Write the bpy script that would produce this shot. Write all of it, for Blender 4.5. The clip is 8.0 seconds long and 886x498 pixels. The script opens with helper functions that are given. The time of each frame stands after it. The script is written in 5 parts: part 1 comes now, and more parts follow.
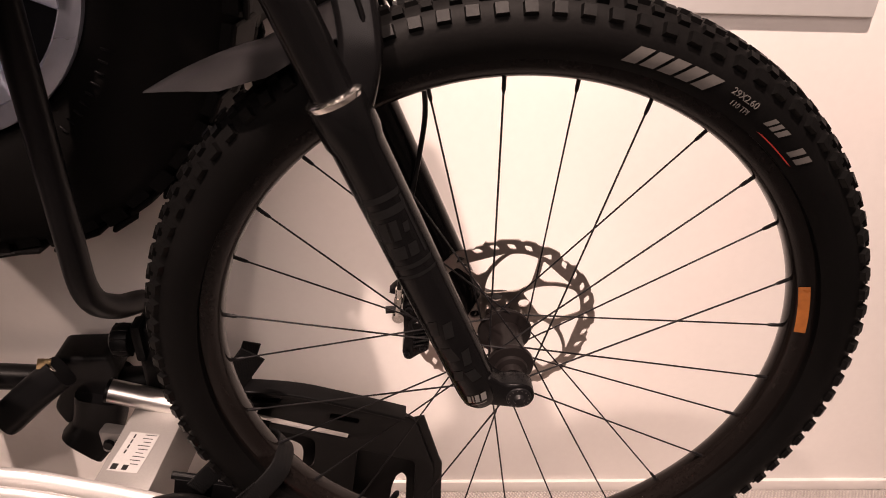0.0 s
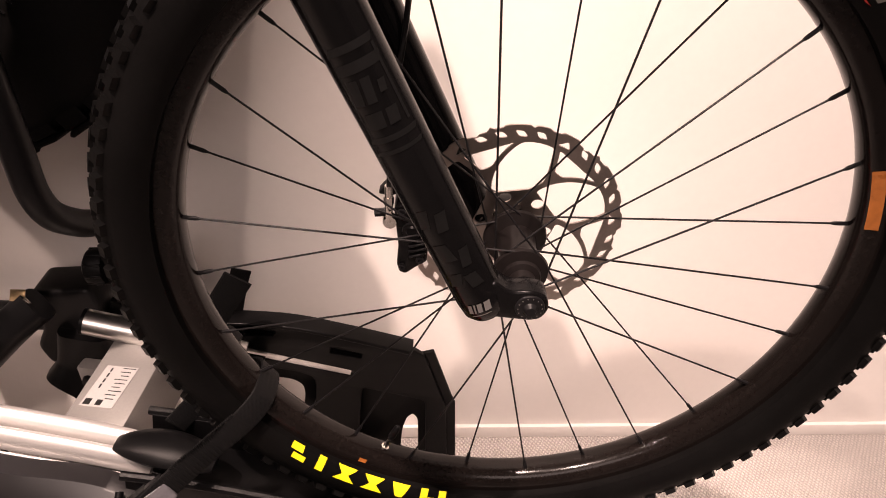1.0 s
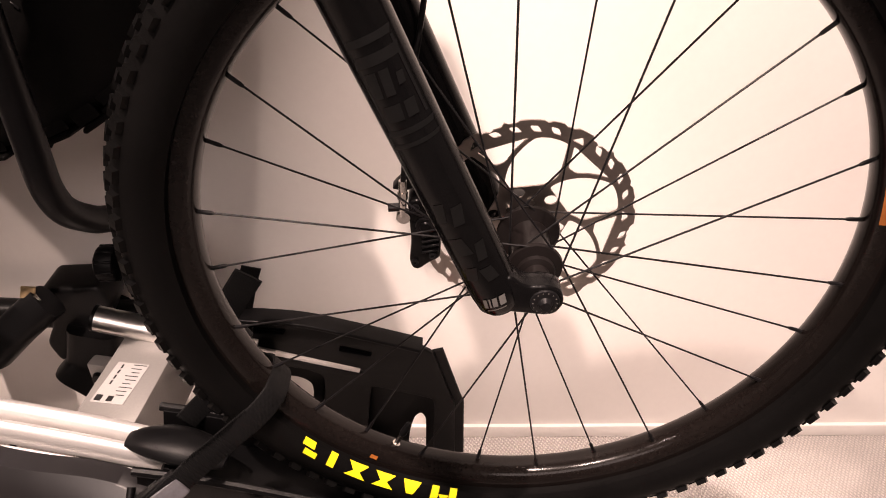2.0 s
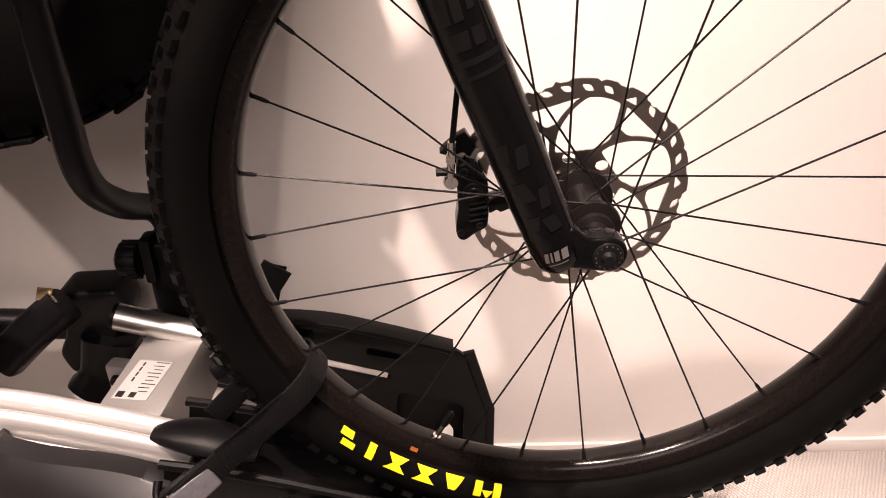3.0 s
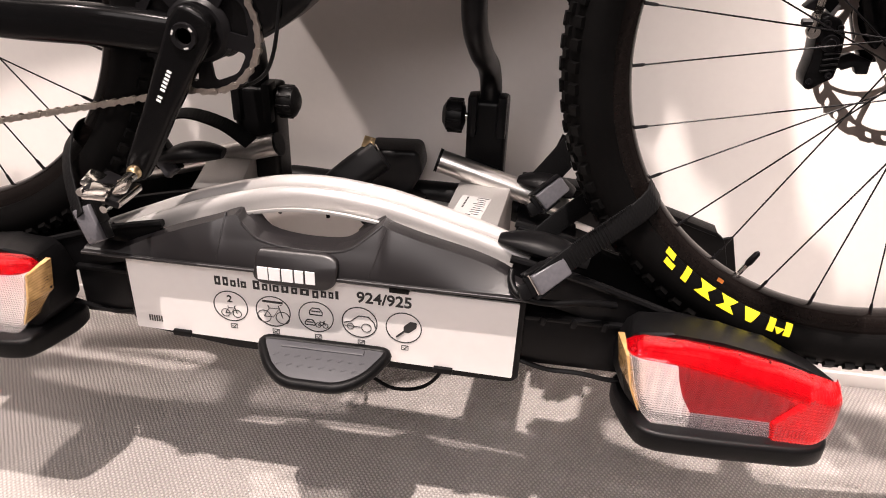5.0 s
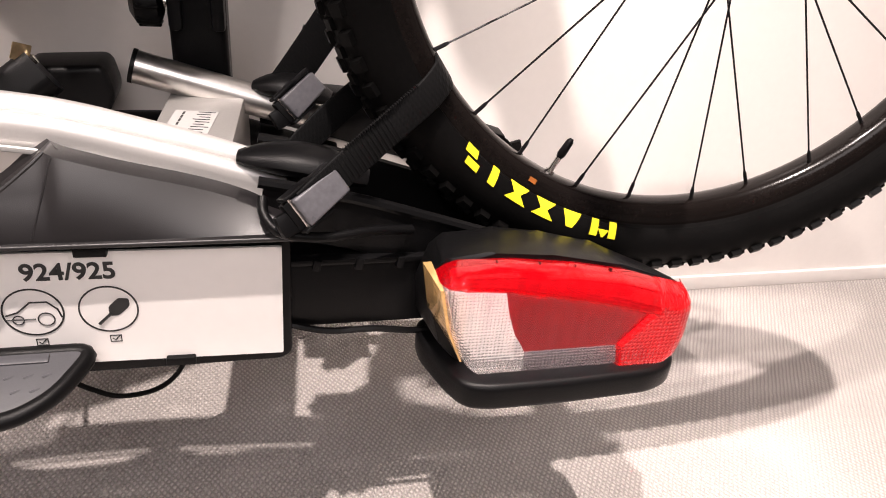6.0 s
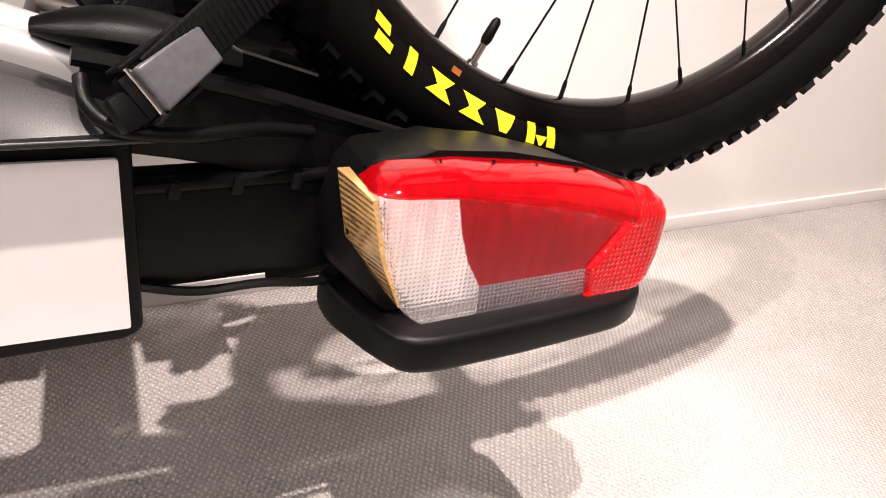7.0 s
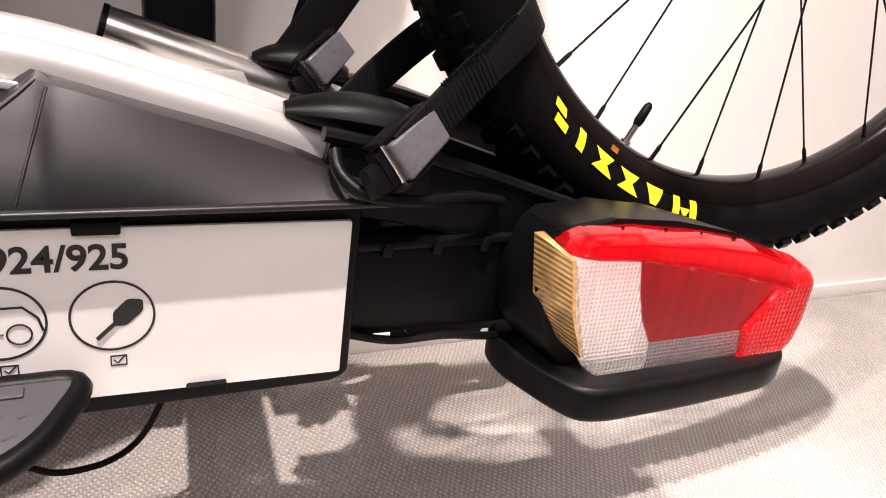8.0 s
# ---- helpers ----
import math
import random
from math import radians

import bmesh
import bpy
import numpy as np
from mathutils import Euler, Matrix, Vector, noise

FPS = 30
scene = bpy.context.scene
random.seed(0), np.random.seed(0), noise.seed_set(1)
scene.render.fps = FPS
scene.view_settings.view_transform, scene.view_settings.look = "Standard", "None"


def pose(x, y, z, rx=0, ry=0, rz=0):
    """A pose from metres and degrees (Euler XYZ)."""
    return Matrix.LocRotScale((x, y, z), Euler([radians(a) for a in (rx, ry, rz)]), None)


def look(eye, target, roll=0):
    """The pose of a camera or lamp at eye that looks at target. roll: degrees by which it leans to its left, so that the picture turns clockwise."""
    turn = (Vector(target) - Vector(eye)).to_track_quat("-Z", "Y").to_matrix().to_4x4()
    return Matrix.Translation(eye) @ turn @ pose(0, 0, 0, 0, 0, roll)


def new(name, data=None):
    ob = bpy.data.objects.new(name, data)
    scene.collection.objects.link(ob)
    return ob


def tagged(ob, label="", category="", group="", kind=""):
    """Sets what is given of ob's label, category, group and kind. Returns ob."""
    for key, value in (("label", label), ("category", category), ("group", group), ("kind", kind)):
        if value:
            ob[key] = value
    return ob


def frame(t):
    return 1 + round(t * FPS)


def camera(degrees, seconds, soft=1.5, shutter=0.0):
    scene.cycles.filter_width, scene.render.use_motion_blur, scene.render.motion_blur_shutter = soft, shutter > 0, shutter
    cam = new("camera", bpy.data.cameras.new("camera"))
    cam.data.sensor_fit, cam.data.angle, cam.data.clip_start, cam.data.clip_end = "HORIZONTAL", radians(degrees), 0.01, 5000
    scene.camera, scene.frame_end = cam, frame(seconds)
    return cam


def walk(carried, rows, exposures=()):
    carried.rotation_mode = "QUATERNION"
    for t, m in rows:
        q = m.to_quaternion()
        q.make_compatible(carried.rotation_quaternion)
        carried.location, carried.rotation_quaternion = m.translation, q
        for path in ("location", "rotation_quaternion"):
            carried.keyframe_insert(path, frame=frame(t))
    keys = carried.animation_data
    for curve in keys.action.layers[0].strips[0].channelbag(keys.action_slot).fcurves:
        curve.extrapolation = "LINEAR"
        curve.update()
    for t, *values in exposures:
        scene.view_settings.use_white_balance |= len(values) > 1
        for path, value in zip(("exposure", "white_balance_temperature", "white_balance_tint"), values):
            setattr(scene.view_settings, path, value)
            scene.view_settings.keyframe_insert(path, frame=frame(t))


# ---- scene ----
cam = camera(63.1, 8.0, soft=1.0)
PATH = [
    (0, (0.161, 0.163, 1.174), (0.25, 1.869, 0.133), 2.1),
    (0.2, (0.1635, 0.1765, 1.1435), (0.200, 1.848, 0.046), 0.8),
    (0.5, (0.182, 0.193, 1.096), (0.197, 1.845, -0.031), -0.0),
    (1, (0.194, 0.225, 1.06), (0.202, 1.877, -0.068), -0.2),
    (1.5, (0.189, 0.236, 1.057), (0.182, 1.87, -0.097), -0.5),
    (2.8, (0.149, 0.19, 1.006), (0.177, 1.917, -0.003), 0.2),
    (3, (0.133, 0.202, 0.973), (0.156, 1.94, -0.016), -0.5),
    (3.2, (0.125, 0.206, 0.948), (0.064, 1.948, -0.020), -0.7),
    (3.5, (0.11, 0.21, 0.909), (-0.123, 1.962, -0.026), -0.8),
    (4, (0.06, 0.165, 0.88), (-0.305, 1.899, -0.047), -0.5),
    (4.5, (-0.083, 0.024, 0.885), (-0.329, 1.763, -0.071), 1.9),
    (4.7, (-0.119, -0.019, 0.877), (-0.355, 1.716, -0.089), 2.2),
    (5.8, (-0.118, 0.091, 0.769), (-0.003, 1.805, -0.254), 2.9),
    (6, (-0.125, 0.176, 0.711), (0.331, 1.833, -0.313), 5.7),
    (6.2, (-0.133, 0.239, 0.673), (0.598, 1.794, -0.35), 7.6),
    (6.5, (-0.114, 0.282, 0.636), (0.663, 1.806, -0.4), 7.2),
    (7, (-0.146, 0.301, 0.565), (0.762, 1.806, -0.389), 8.3),
    (7.5, (-0.174, 0.299, 0.556), (0.793, 1.827, -0.3), 8.6),
    (8, (-0.25, 0.294, 0.568), (0.565, 1.942, -0.219), 7.5),
]
EXPOSURES = [(0, -0.28, 7300, 26), (1.0, -0.13, 7250, 26), (3.0, -0.05, 6950, 22), (3.5, 0.0, 6800, 21), (4.5, 0.16, 6350, 14), (6.0, 0.14, 6250, 13), (8.0, 0.15, 6250, 14)]
walk(cam, [(t, look(eye, target, roll)) for t, eye, target, roll in PATH], EXPOSURES)

# ---- light ----
world = bpy.data.worlds.new("hall")
scene.world = world
world.use_nodes = True
world.node_tree.nodes["Background"].inputs[0].default_value = (1.0, 0.93, 0.88, 1)
world.node_tree.nodes["Background"].inputs[1].default_value = 0.12


def spot(name, eye, target, watts, cone, blend, size, colour=(1.0, 0.86, 0.76)):
    data = bpy.data.lights.new(name, "SPOT")
    data.energy, data.spot_size, data.spot_blend, data.shadow_soft_size = watts, radians(cone), blend, size
    data.color = colour
    ob = new(name, data)
    ob.matrix_world = look(eye, target)
    return ob


# eye, target, watts, cone in degrees
SPOTS = [
    ((0.30, 0.30, 2.75), (0.78, 0.92, 0.3), 425, 47),
    ((-0.43, 0.05, 2.72), (-0.36, 0.92, 0.3), 410, 58),
    # unseen third spot, added to brighten the left wall and floor
    ((-1.75, 0.30, 2.75), (-1.15, 0.95, 0.4), 220, 72),
]
for eye, target, watts, cone in SPOTS:
    spot("spotlight", eye, target, watts, cone, 0.75, 0.022 if cone < 70 else 0.04)
# unseen area light, added as soft fill on the surfaces that face front
hall = bpy.data.lights.new("hall_fill", "AREA")
hall.shape, hall.size, hall.size_y, hall.energy, hall.color = "RECTANGLE", 2.4, 1.4, 58, (1.0, 0.9, 0.84)
new("hall_fill", hall).matrix_world = look((-0.3, -1.9, 2.75), (-0.2, 0.7, 0.3))

# ---- materials ----


def material(name, colour, rough, metal=0.0, vary=0.25, grain=220.0, bump=0.15, coat=0.0, transmission=0.0, blotch=9.0, spec=0.4):
    m = bpy.data.materials.new(name)
    m.use_nodes = True
    nt = m.node_tree
    bs = nt.nodes["Principled BSDF"]
    co = nt.nodes.new("ShaderNodeTexCoord")
    big = nt.nodes.new("ShaderNodeTexNoise")
    big.inputs["Scale"].default_value, big.inputs["Detail"].default_value = blotch, 4
    fine = nt.nodes.new("ShaderNodeTexNoise")
    fine.inputs["Scale"].default_value, fine.inputs["Detail"].default_value = grain, 3
    for n in (big, fine):
        nt.links.new(co.outputs["Object"], n.inputs["Vector"])
    add = nt.nodes.new("ShaderNodeMath")
    add.operation = "MULTIPLY_ADD"
    add.inputs[1].default_value = 0.5
    nt.links.new(fine.outputs[0], add.inputs[0])
    half = nt.nodes.new("ShaderNodeMath")
    half.operation = "MULTIPLY"
    half.inputs[1].default_value = 0.5
    nt.links.new(big.outputs[0], half.inputs[0])
    nt.links.new(half.outputs[0], add.inputs[2])
    ramp = nt.nodes.new("ShaderNodeMapRange")
    ramp.inputs[1].default_value, ramp.inputs[2].default_value = 0.3, 0.7
    ramp.inputs[3].default_value, ramp.inputs[4].default_value = 1 - vary, 1 + vary
    nt.links.new(add.outputs[0], ramp.inputs[0])
    mul = nt.nodes.new("ShaderNodeVectorMath")
    mul.operation = "SCALE"
    mul.inputs[0].default_value = colour
    nt.links.new(ramp.outputs[0], mul.inputs["Scale"])
    nt.links.new(mul.outputs[0], bs.inputs["Base Color"])
    rr = nt.nodes.new("ShaderNodeMapRange")
    rr.inputs[1].default_value, rr.inputs[2].default_value = 0.3, 0.7
    rr.inputs[3].default_value, rr.inputs[4].default_value = rough * 0.85, min(1, rough * 1.15)
    nt.links.new(big.outputs[0], rr.inputs[0])
    nt.links.new(rr.outputs[0], bs.inputs["Roughness"])
    bs.inputs["Metallic"].default_value = metal
    bs.inputs["Coat Weight"].default_value = coat
    bs.inputs["Coat Roughness"].default_value = 0.08
    bs.inputs["Transmission Weight"].default_value = transmission
    bs.inputs["Specular IOR Level"].default_value = spec
    if bump:
        bp = nt.nodes.new("ShaderNodeBump")
        bp.inputs["Strength"].default_value, bp.inputs["Distance"].default_value = bump, 0.0006
        nt.links.new(fine.outputs[0], bp.inputs["Height"])
        nt.links.new(bp.outputs[0], bs.inputs["Normal"])
    return m


def waves(m, period, angles, depth, strength, tint=0.0, coords="Object"):
    """Adds crossed ribs of a real period to a material: relief, and tint of the hollows."""
    nt = m.node_tree
    bs = nt.nodes["Principled BSDF"]
    co = nt.nodes.new("ShaderNodeTexCoord")
    out = None
    for rot in angles:
        mp = nt.nodes.new("ShaderNodeMapping")
        mp.inputs["Rotation"].default_value = [radians(a) for a in rot]
        wv = nt.nodes.new("ShaderNodeTexWave")
        wv.inputs["Scale"].default_value = 0.314 / period
        wv.inputs["Distortion"].default_value = 2.2 if tint else 0.0
        wv.inputs["Detail"].default_value, wv.inputs["Detail Scale"].default_value = 3.0, 1.6
        nt.links.new(co.outputs[coords], mp.inputs[0])
        nt.links.new(mp.outputs[0], wv.inputs["Vector"])
        if out is None:
            out = wv.outputs["Fac"]
        else:
            mx = nt.nodes.new("ShaderNodeMath")
            mx.operation = "MULTIPLY"
            nt.links.new(out, mx.inputs[0])
            nt.links.new(wv.outputs["Fac"], mx.inputs[1])
            out = mx.outputs[0]
    bp = nt.nodes.new("ShaderNodeBump")
    bp.inputs["Strength"].default_value, bp.inputs["Distance"].default_value = strength, depth
    nt.links.new(out, bp.inputs["Height"])
    old = bs.inputs["Normal"].links
    if old:
        nt.links.new(old[0].from_socket, bp.inputs["Normal"])
    nt.links.new(bp.outputs[0], bs.inputs["Normal"])
    if tint:
        src = bs.inputs["Base Color"].links[0].from_socket
        rg = nt.nodes.new("ShaderNodeMapRange")
        rg.inputs[1].default_value, rg.inputs[2].default_value = 0.0, 0.55
        rg.inputs[3].default_value, rg.inputs[4].default_value = 1 - tint, 1.08
        nt.links.new(out, rg.inputs[0])
        sc = nt.nodes.new("ShaderNodeVectorMath")
        sc.operation = "SCALE"
        nt.links.new(src, sc.inputs[0])
        nt.links.new(rg.outputs[0], sc.inputs["Scale"])
        nt.links.new(sc.outputs[0], bs.inputs["Base Color"])
    return m


WALL = material("wall_paint", (0.80, 0.76, 0.73), 0.55, vary=0.02, grain=90, bump=0.05, blotch=1.2)
SKIRT = material("skirting_paint", (0.78, 0.74, 0.71), 0.4, vary=0.03, grain=60, bump=0.03)
CARPET = waves(material("carpet", (0.575, 0.53, 0.505), 0.95, vary=0.28, grain=300, bump=0.5, blotch=3.0, spec=0.1),
               0.0058, [(0, 0, 32), (0, 0, -38)], 0.0024, 1.0, tint=0.34)
RUBBER = material("tyre_rubber", (0.0030, 0.0028, 0.0028), 0.55, vary=0.35, grain=300, bump=0.25, blotch=14, spec=0.05)
KNOB = material("tread_rubber", (0.0024, 0.0023, 0.0023), 0.42, vary=0.4, grain=260, bump=0.3, spec=0.09)
GLOSS = material("gloss_black", (0.0030, 0.0029, 0.0031), 0.2, vary=0.25, grain=120, bump=0.02, coat=0.08, spec=0.10)
RIMMAT = material("carbon_rim", (0.0060, 0.0046, 0.0042), 0.18, vary=0.3, grain=260, bump=0.05, coat=0.05, spec=0.15)
SATIN = material("satin_black_metal", (0.0065, 0.0062, 0.0068), 0.34, vary=0.25, grain=200, bump=0.05, spec=0.12)
PLASTIC = material("black_plastic", (0.0036, 0.0035, 0.0038), 0.38, vary=0.25, grain=900, bump=0.3, spec=0.14)
GRAPHITE = material("graphite_plastic", (0.010, 0.0088, 0.0096), 0.39, metal=0.10, vary=0.14, grain=1500, bump=0.16, spec=0.62)
GREY = material("grey_plastic", (0.058, 0.058, 0.064), 0.40, vary=0.15, grain=900, bump=0.2)
BUCKLE = material("buckle_grey", (0.098, 0.096, 0.106), 0.30, vary=0.22, grain=260, bump=0.06, blotch=55)
MARKGREY = material("dull_grey_print", (0.10, 0.096, 0.093), 0.5, vary=0.1, grain=300, bump=0.03)
HUBMAT = material("anodised_hub", (0.0065, 0.0053, 0.0052), 0.32, metal=0.05, vary=0.2, grain=200, bump=0.04, spec=0.14)
GUARD = material("mudguard_grey", (0.024, 0.0225, 0.024), 0.36, vary=0.15, grain=300, bump=0.1)
ALU = material("brushed_aluminium", (0.62, 0.60, 0.58), 0.32, metal=1.0, vary=0.08, grain=160, bump=0.05)
SILVERPAINT = material("silver_rail", (0.66, 0.64, 0.625), 0.36, metal=0.55, vary=0.04, grain=400, bump=0.05)
MATTALU = material("matt_aluminium", (0.40, 0.385, 0.37), 0.5, metal=0.5, vary=0.06, grain=350, bump=0.08)
STEEL = material("rotor_steel", (0.34, 0.30, 0.275), 0.34, metal=1.0, vary=0.12, grain=240, bump=0.06)
CHROME = material("chrome", (0.75, 0.72, 0.68), 0.16, metal=1.0, vary=0.1, grain=120, bump=0.03)
CHAIN = material("chain_steel", (0.58, 0.53, 0.48), 0.28, metal=1.0, vary=0.15, grain=200, bump=0.05)
BRASS = material("brass", (0.62, 0.47, 0.28), 0.3, metal=1.0, vary=0.2, grain=200, bump=0.05)
WEB = waves(material("strap_webbing", (0.005, 0.005, 0.0053), 0.6, vary=0.2, grain=600, bump=0.2, spec=0.08), 0.0035, [(0, 0, 0), (0, 40, 0)], 0.0006, 0.5)
YELLOW = material("yellow_print", (0.83, 0.70, 0.015), 0.5, vary=0.05, grain=300, bump=0.1)
PALE = material("pale_print", (0.075, 0.070, 0.066), 0.5, vary=0.1, grain=300, bump=0.1)
WHITE = material("white_print", (0.82, 0.82, 0.82), 0.45, vary=0.03, grain=300, bump=0.03)
DIM = material("dark_grey_decal", (0.0045, 0.0045, 0.0047), 0.45, vary=0.3, grain=300, bump=0.03, coat=0.0, spec=0.15)
ORANGE = material("orange_decal", (0.30, 0.095, 0.02), 0.3, vary=0.25, grain=120, bump=0.03, blotch=60, coat=0.3)
REDPRINT = material("red_print", (0.45, 0.03, 0.02), 0.45, vary=0.1, grain=300, bump=0.03)
BOARD = material("white_board", (0.86, 0.83, 0.81), 0.35, vary=0.02, grain=80, bump=0.02)
PAPER = material("label_paper", (0.50, 0.49, 0.48), 0.5, vary=0.06, grain=300, bump=0.03)
INK = material("black_ink", (0.02, 0.02, 0.02), 0.45, vary=0.1, grain=300, bump=0.02)
RED = material("red_lens", (0.54, 0.004, 0.010), 0.04, vary=0.04, grain=60, bump=0.0, transmission=0.80, spec=0.5)
REDDEEP = material("deep_red_lens", (0.37, 0.009, 0.016), 0.14, vary=0.08, grain=60, bump=0.0, transmission=0.72, spec=0.5, blotch=14)
REDGRID = waves(material("red_prism_lens", (0.70, 0.010, 0.016), 0.06, vary=0.04, grain=60, bump=0.0, transmission=0.70, spec=0.5),
                0.0040, [(0, 0, 0), (0, 90, 0)], 0.0008, 0.7)
CLEARGRID = waves(material("clear_prism_lens", (0.92, 0.89, 0.88), 0.10, vary=0.03, grain=60, bump=0.0, transmission=0.90, spec=0.5, blotch=30),
                  0.0032, [(0, 0, 0), (0, 90, 0)], 0.0007, 0.4)
GREYLENS = waves(material("smoked_lens", (0.42, 0.38, 0.40), 0.06, vary=0.06, grain=60, bump=0.0, transmission=0.88, spec=0.5),
                 0.0030, [(0, 0, 0), (0, 90, 0)], 0.0009, 0.8)
AMBER = waves(material("amber_side_lens", (0.96, 0.60, 0.24), 0.17, metal=0.65, vary=0.35, grain=70, bump=0.0, coat=0.8, blotch=90),
              0.0040, [(0, 90, 0)], 0.0012, 0.5)
REFLECTOR = waves(material("lamp_reflector", (0.60, 0.585, 0.58), 0.42, metal=0.40, vary=0.20, grain=60, bump=0.0, blotch=45),
                  0.014, [(0, 0, 0)], 0.004, 0.7)
# the blue cast of a reflection is put into this base colour
ALLOY = material("polished_alloy", (0.72, 0.76, 0.90), 0.28, metal=0.45, vary=0.08, grain=90, bump=0.02)
ENCLOSEGREY = material("enclosure_grey", (0.55, 0.52, 0.50), 0.7, vary=0.08, grain=30, bump=0.1, blotch=1.5)
CEIL = material("ceiling_paint", (0.30, 0.29, 0.28), 0.8, vary=0.05, grain=20, bump=0.1, blotch=1.0)
PANELGREY = material("poster_grey", (0.55, 0.54, 0.53), 0.4, vary=0.03, grain=60, bump=0.02)

# ---- mesh helpers ----


def world_place(ob):
    p = ob.location.copy()
    while ob.parent:
        ob = ob.parent
        p += ob.location
    return p


def part(name, bm, mat, parent=None, label="", angle=38):
    """One mesh object from a bmesh in world places, its origin in its middle, under a thing or a part."""
    me = bpy.data.meshes.new(name)
    bmesh.ops.recalc_face_normals(bm, faces=bm.faces)
    lo = Vector([min(v.co[i] for v in bm.verts) for i in range(3)])
    hi = Vector([max(v.co[i] for v in bm.verts) for i in range(3)])
    mid = (lo + hi) / 2
    bmesh.ops.translate(bm, vec=-mid, verts=bm.verts)
    bm.to_mesh(me)
    bm.free()
    me.materials.append(mat)
    me.polygons.foreach_set("use_smooth", [True] * len(me.polygons))
    me.set_sharp_from_angle(angle=radians(angle))
    ob = new(name, me)
    ob.location = mid
    if parent:
        ob.parent = parent
        ob.location = mid - world_place(parent)
    if label:
        ob["label"] = label
    return ob


def thing(name, place, label, category, group="", kind=""):
    ob = new(name)
    ob.empty_display_size = 0.05
    ob.location = place
    return tagged(ob, label, category, group, kind)


def box(c, size, rot=(0, 0, 0), bev=0.002, seg=2, bm=None):
    own = bmesh.new()
    bmesh.ops.create_cube(own, size=1)
    bmesh.ops.scale(own, vec=size, verts=own.verts)
    if bev:
        bmesh.ops.bevel(own, geom=list(own.edges), offset=min(bev, min(size) * 0.45), segments=seg, affect="EDGES", profile=0.6)
    bmesh.ops.transform(own, matrix=pose(*c, *rot), verts=own.verts)
    return merge(bm, own)


def merge(bm, own):
    if bm is None:
        return own
    me = bpy.data.meshes.new("joined")
    own.to_mesh(me)
    own.free()
    bm.from_mesh(me)
    bpy.data.meshes.remove(me)
    return bm


def glide(pts, n=8, closed=False):
    """A smooth line through points (Catmull-Rom)."""
    p = [Vector(q) for q in pts]
    out = []
    k = len(p)
    for i in range(k if closed else k - 1):
        if closed:
            a, b, c, d = p[i - 1], p[i], p[(i + 1) % k], p[(i + 2) % k]
        else:
            a, b, c, d = p[max(i - 1, 0)], p[i], p[i + 1], p[min(i + 2, k - 1)]
        for j in range(n):
            t = j / n
            out.append(0.5 * (2 * b + (c - a) * t + (2 * a - 5 * b + 4 * c - d) * t * t + (3 * b - a - 3 * c + d) * t ** 3))
    if not closed:
        out.append(p[-1])
    return out


def ring(rx, ry=None, n=12):
    ry = ry or rx
    return [(rx * math.cos(2 * math.pi * i / n), ry * math.sin(2 * math.pi * i / n)) for i in range(n)]


def slab(w, h, r, n=3):
    """A rounded rectangle as a section."""
    out = []
    for cx, cy, a0 in ((w / 2 - r, h / 2 - r, 0), (-w / 2 + r, h / 2 - r, 90), (-w / 2 + r, -h / 2 + r, 180), (w / 2 - r, -h / 2 + r, 270)):
        for i in range(n + 1):
            a = radians(a0 + 90 * i / n)
            out.append((cx + r * math.cos(a), cy + r * math.sin(a)))
    return out


def sweep(path, section, up=(0, 0, 1), scales=None, closed=False, bm=None, across=None):
    """A section drawn along a line. The section's second axis keeps near up."""
    bm = bm or bmesh.new()
    path = [Vector(p) for p in path]
    n = len(path)
    rows = []
    for i, p in enumerate(path):
        if closed:
            d = path[(i + 1) % n] - path[i - 1]
        else:
            d = path[min(i + 1, n - 1)] - path[max(i - 1, 0)]
        d.normalize()
        side = d.cross(Vector(up))
        if side.length < 1e-4:
            side = d.cross(Vector((0, 1, 0)))
        side.normalize()
        if across:
            side = Vector(across)
            side = (side - d * side.dot(d)).normalized()
        top = side.cross(d)
        s = scales[i] if scales else 1.0
        s = s if isinstance(s, tuple) else (s, s)
        rows.append([bm.verts.new(p + side * (u * s[0]) + top * (v * s[1])) for u, v in section])
    k = len(section)
    for i in range(n if closed else n - 1):
        a, b = rows[i], rows[(i + 1) % n]
        for j in range(k):
            bm.faces.new((a[j], a[(j + 1) % k], b[(j + 1) % k], b[j]))
    if not closed:
        bm.faces.new(rows[0])
        bm.faces.new(rows[-1][::-1])
    return bm


def tube(pts, r, n=8, seg=12, bm=None, straight=False):
    return sweep([Vector(p) for p in pts] if straight else glide(pts, n), ring(r, n=seg), up=(0.31, 0.22, 0.92), bm=bm)


def lathe(profile, c, seg=96, closed=True, bm=None):
    """Turns a profile of (radius, y) about the y axis through c."""
    bm = bm or bmesh.new()
    rows = []
    for i in range(seg):
        a = 2 * math.pi * i / seg
        rows.append([bm.verts.new((c[0] + r * math.cos(a), c[1] + y, c[2] + r * math.sin(a))) for r, y in profile])
    k = len(profile)
    for i in range(seg):
        a, b = rows[i], rows[(i + 1) % seg]
        for j in range(k if closed else k - 1):
            bm.faces.new((a[j], a[(j + 1) % k], b[(j + 1) % k], b[j]))
    if not closed:
        for j in (0, k - 1):
            if profile[j][0] > 1e-5:
                bm.faces.new([r[j] for r in rows])
    bmesh.ops.remove_doubles(bm, verts=bm.verts, dist=1e-6)
    return bm


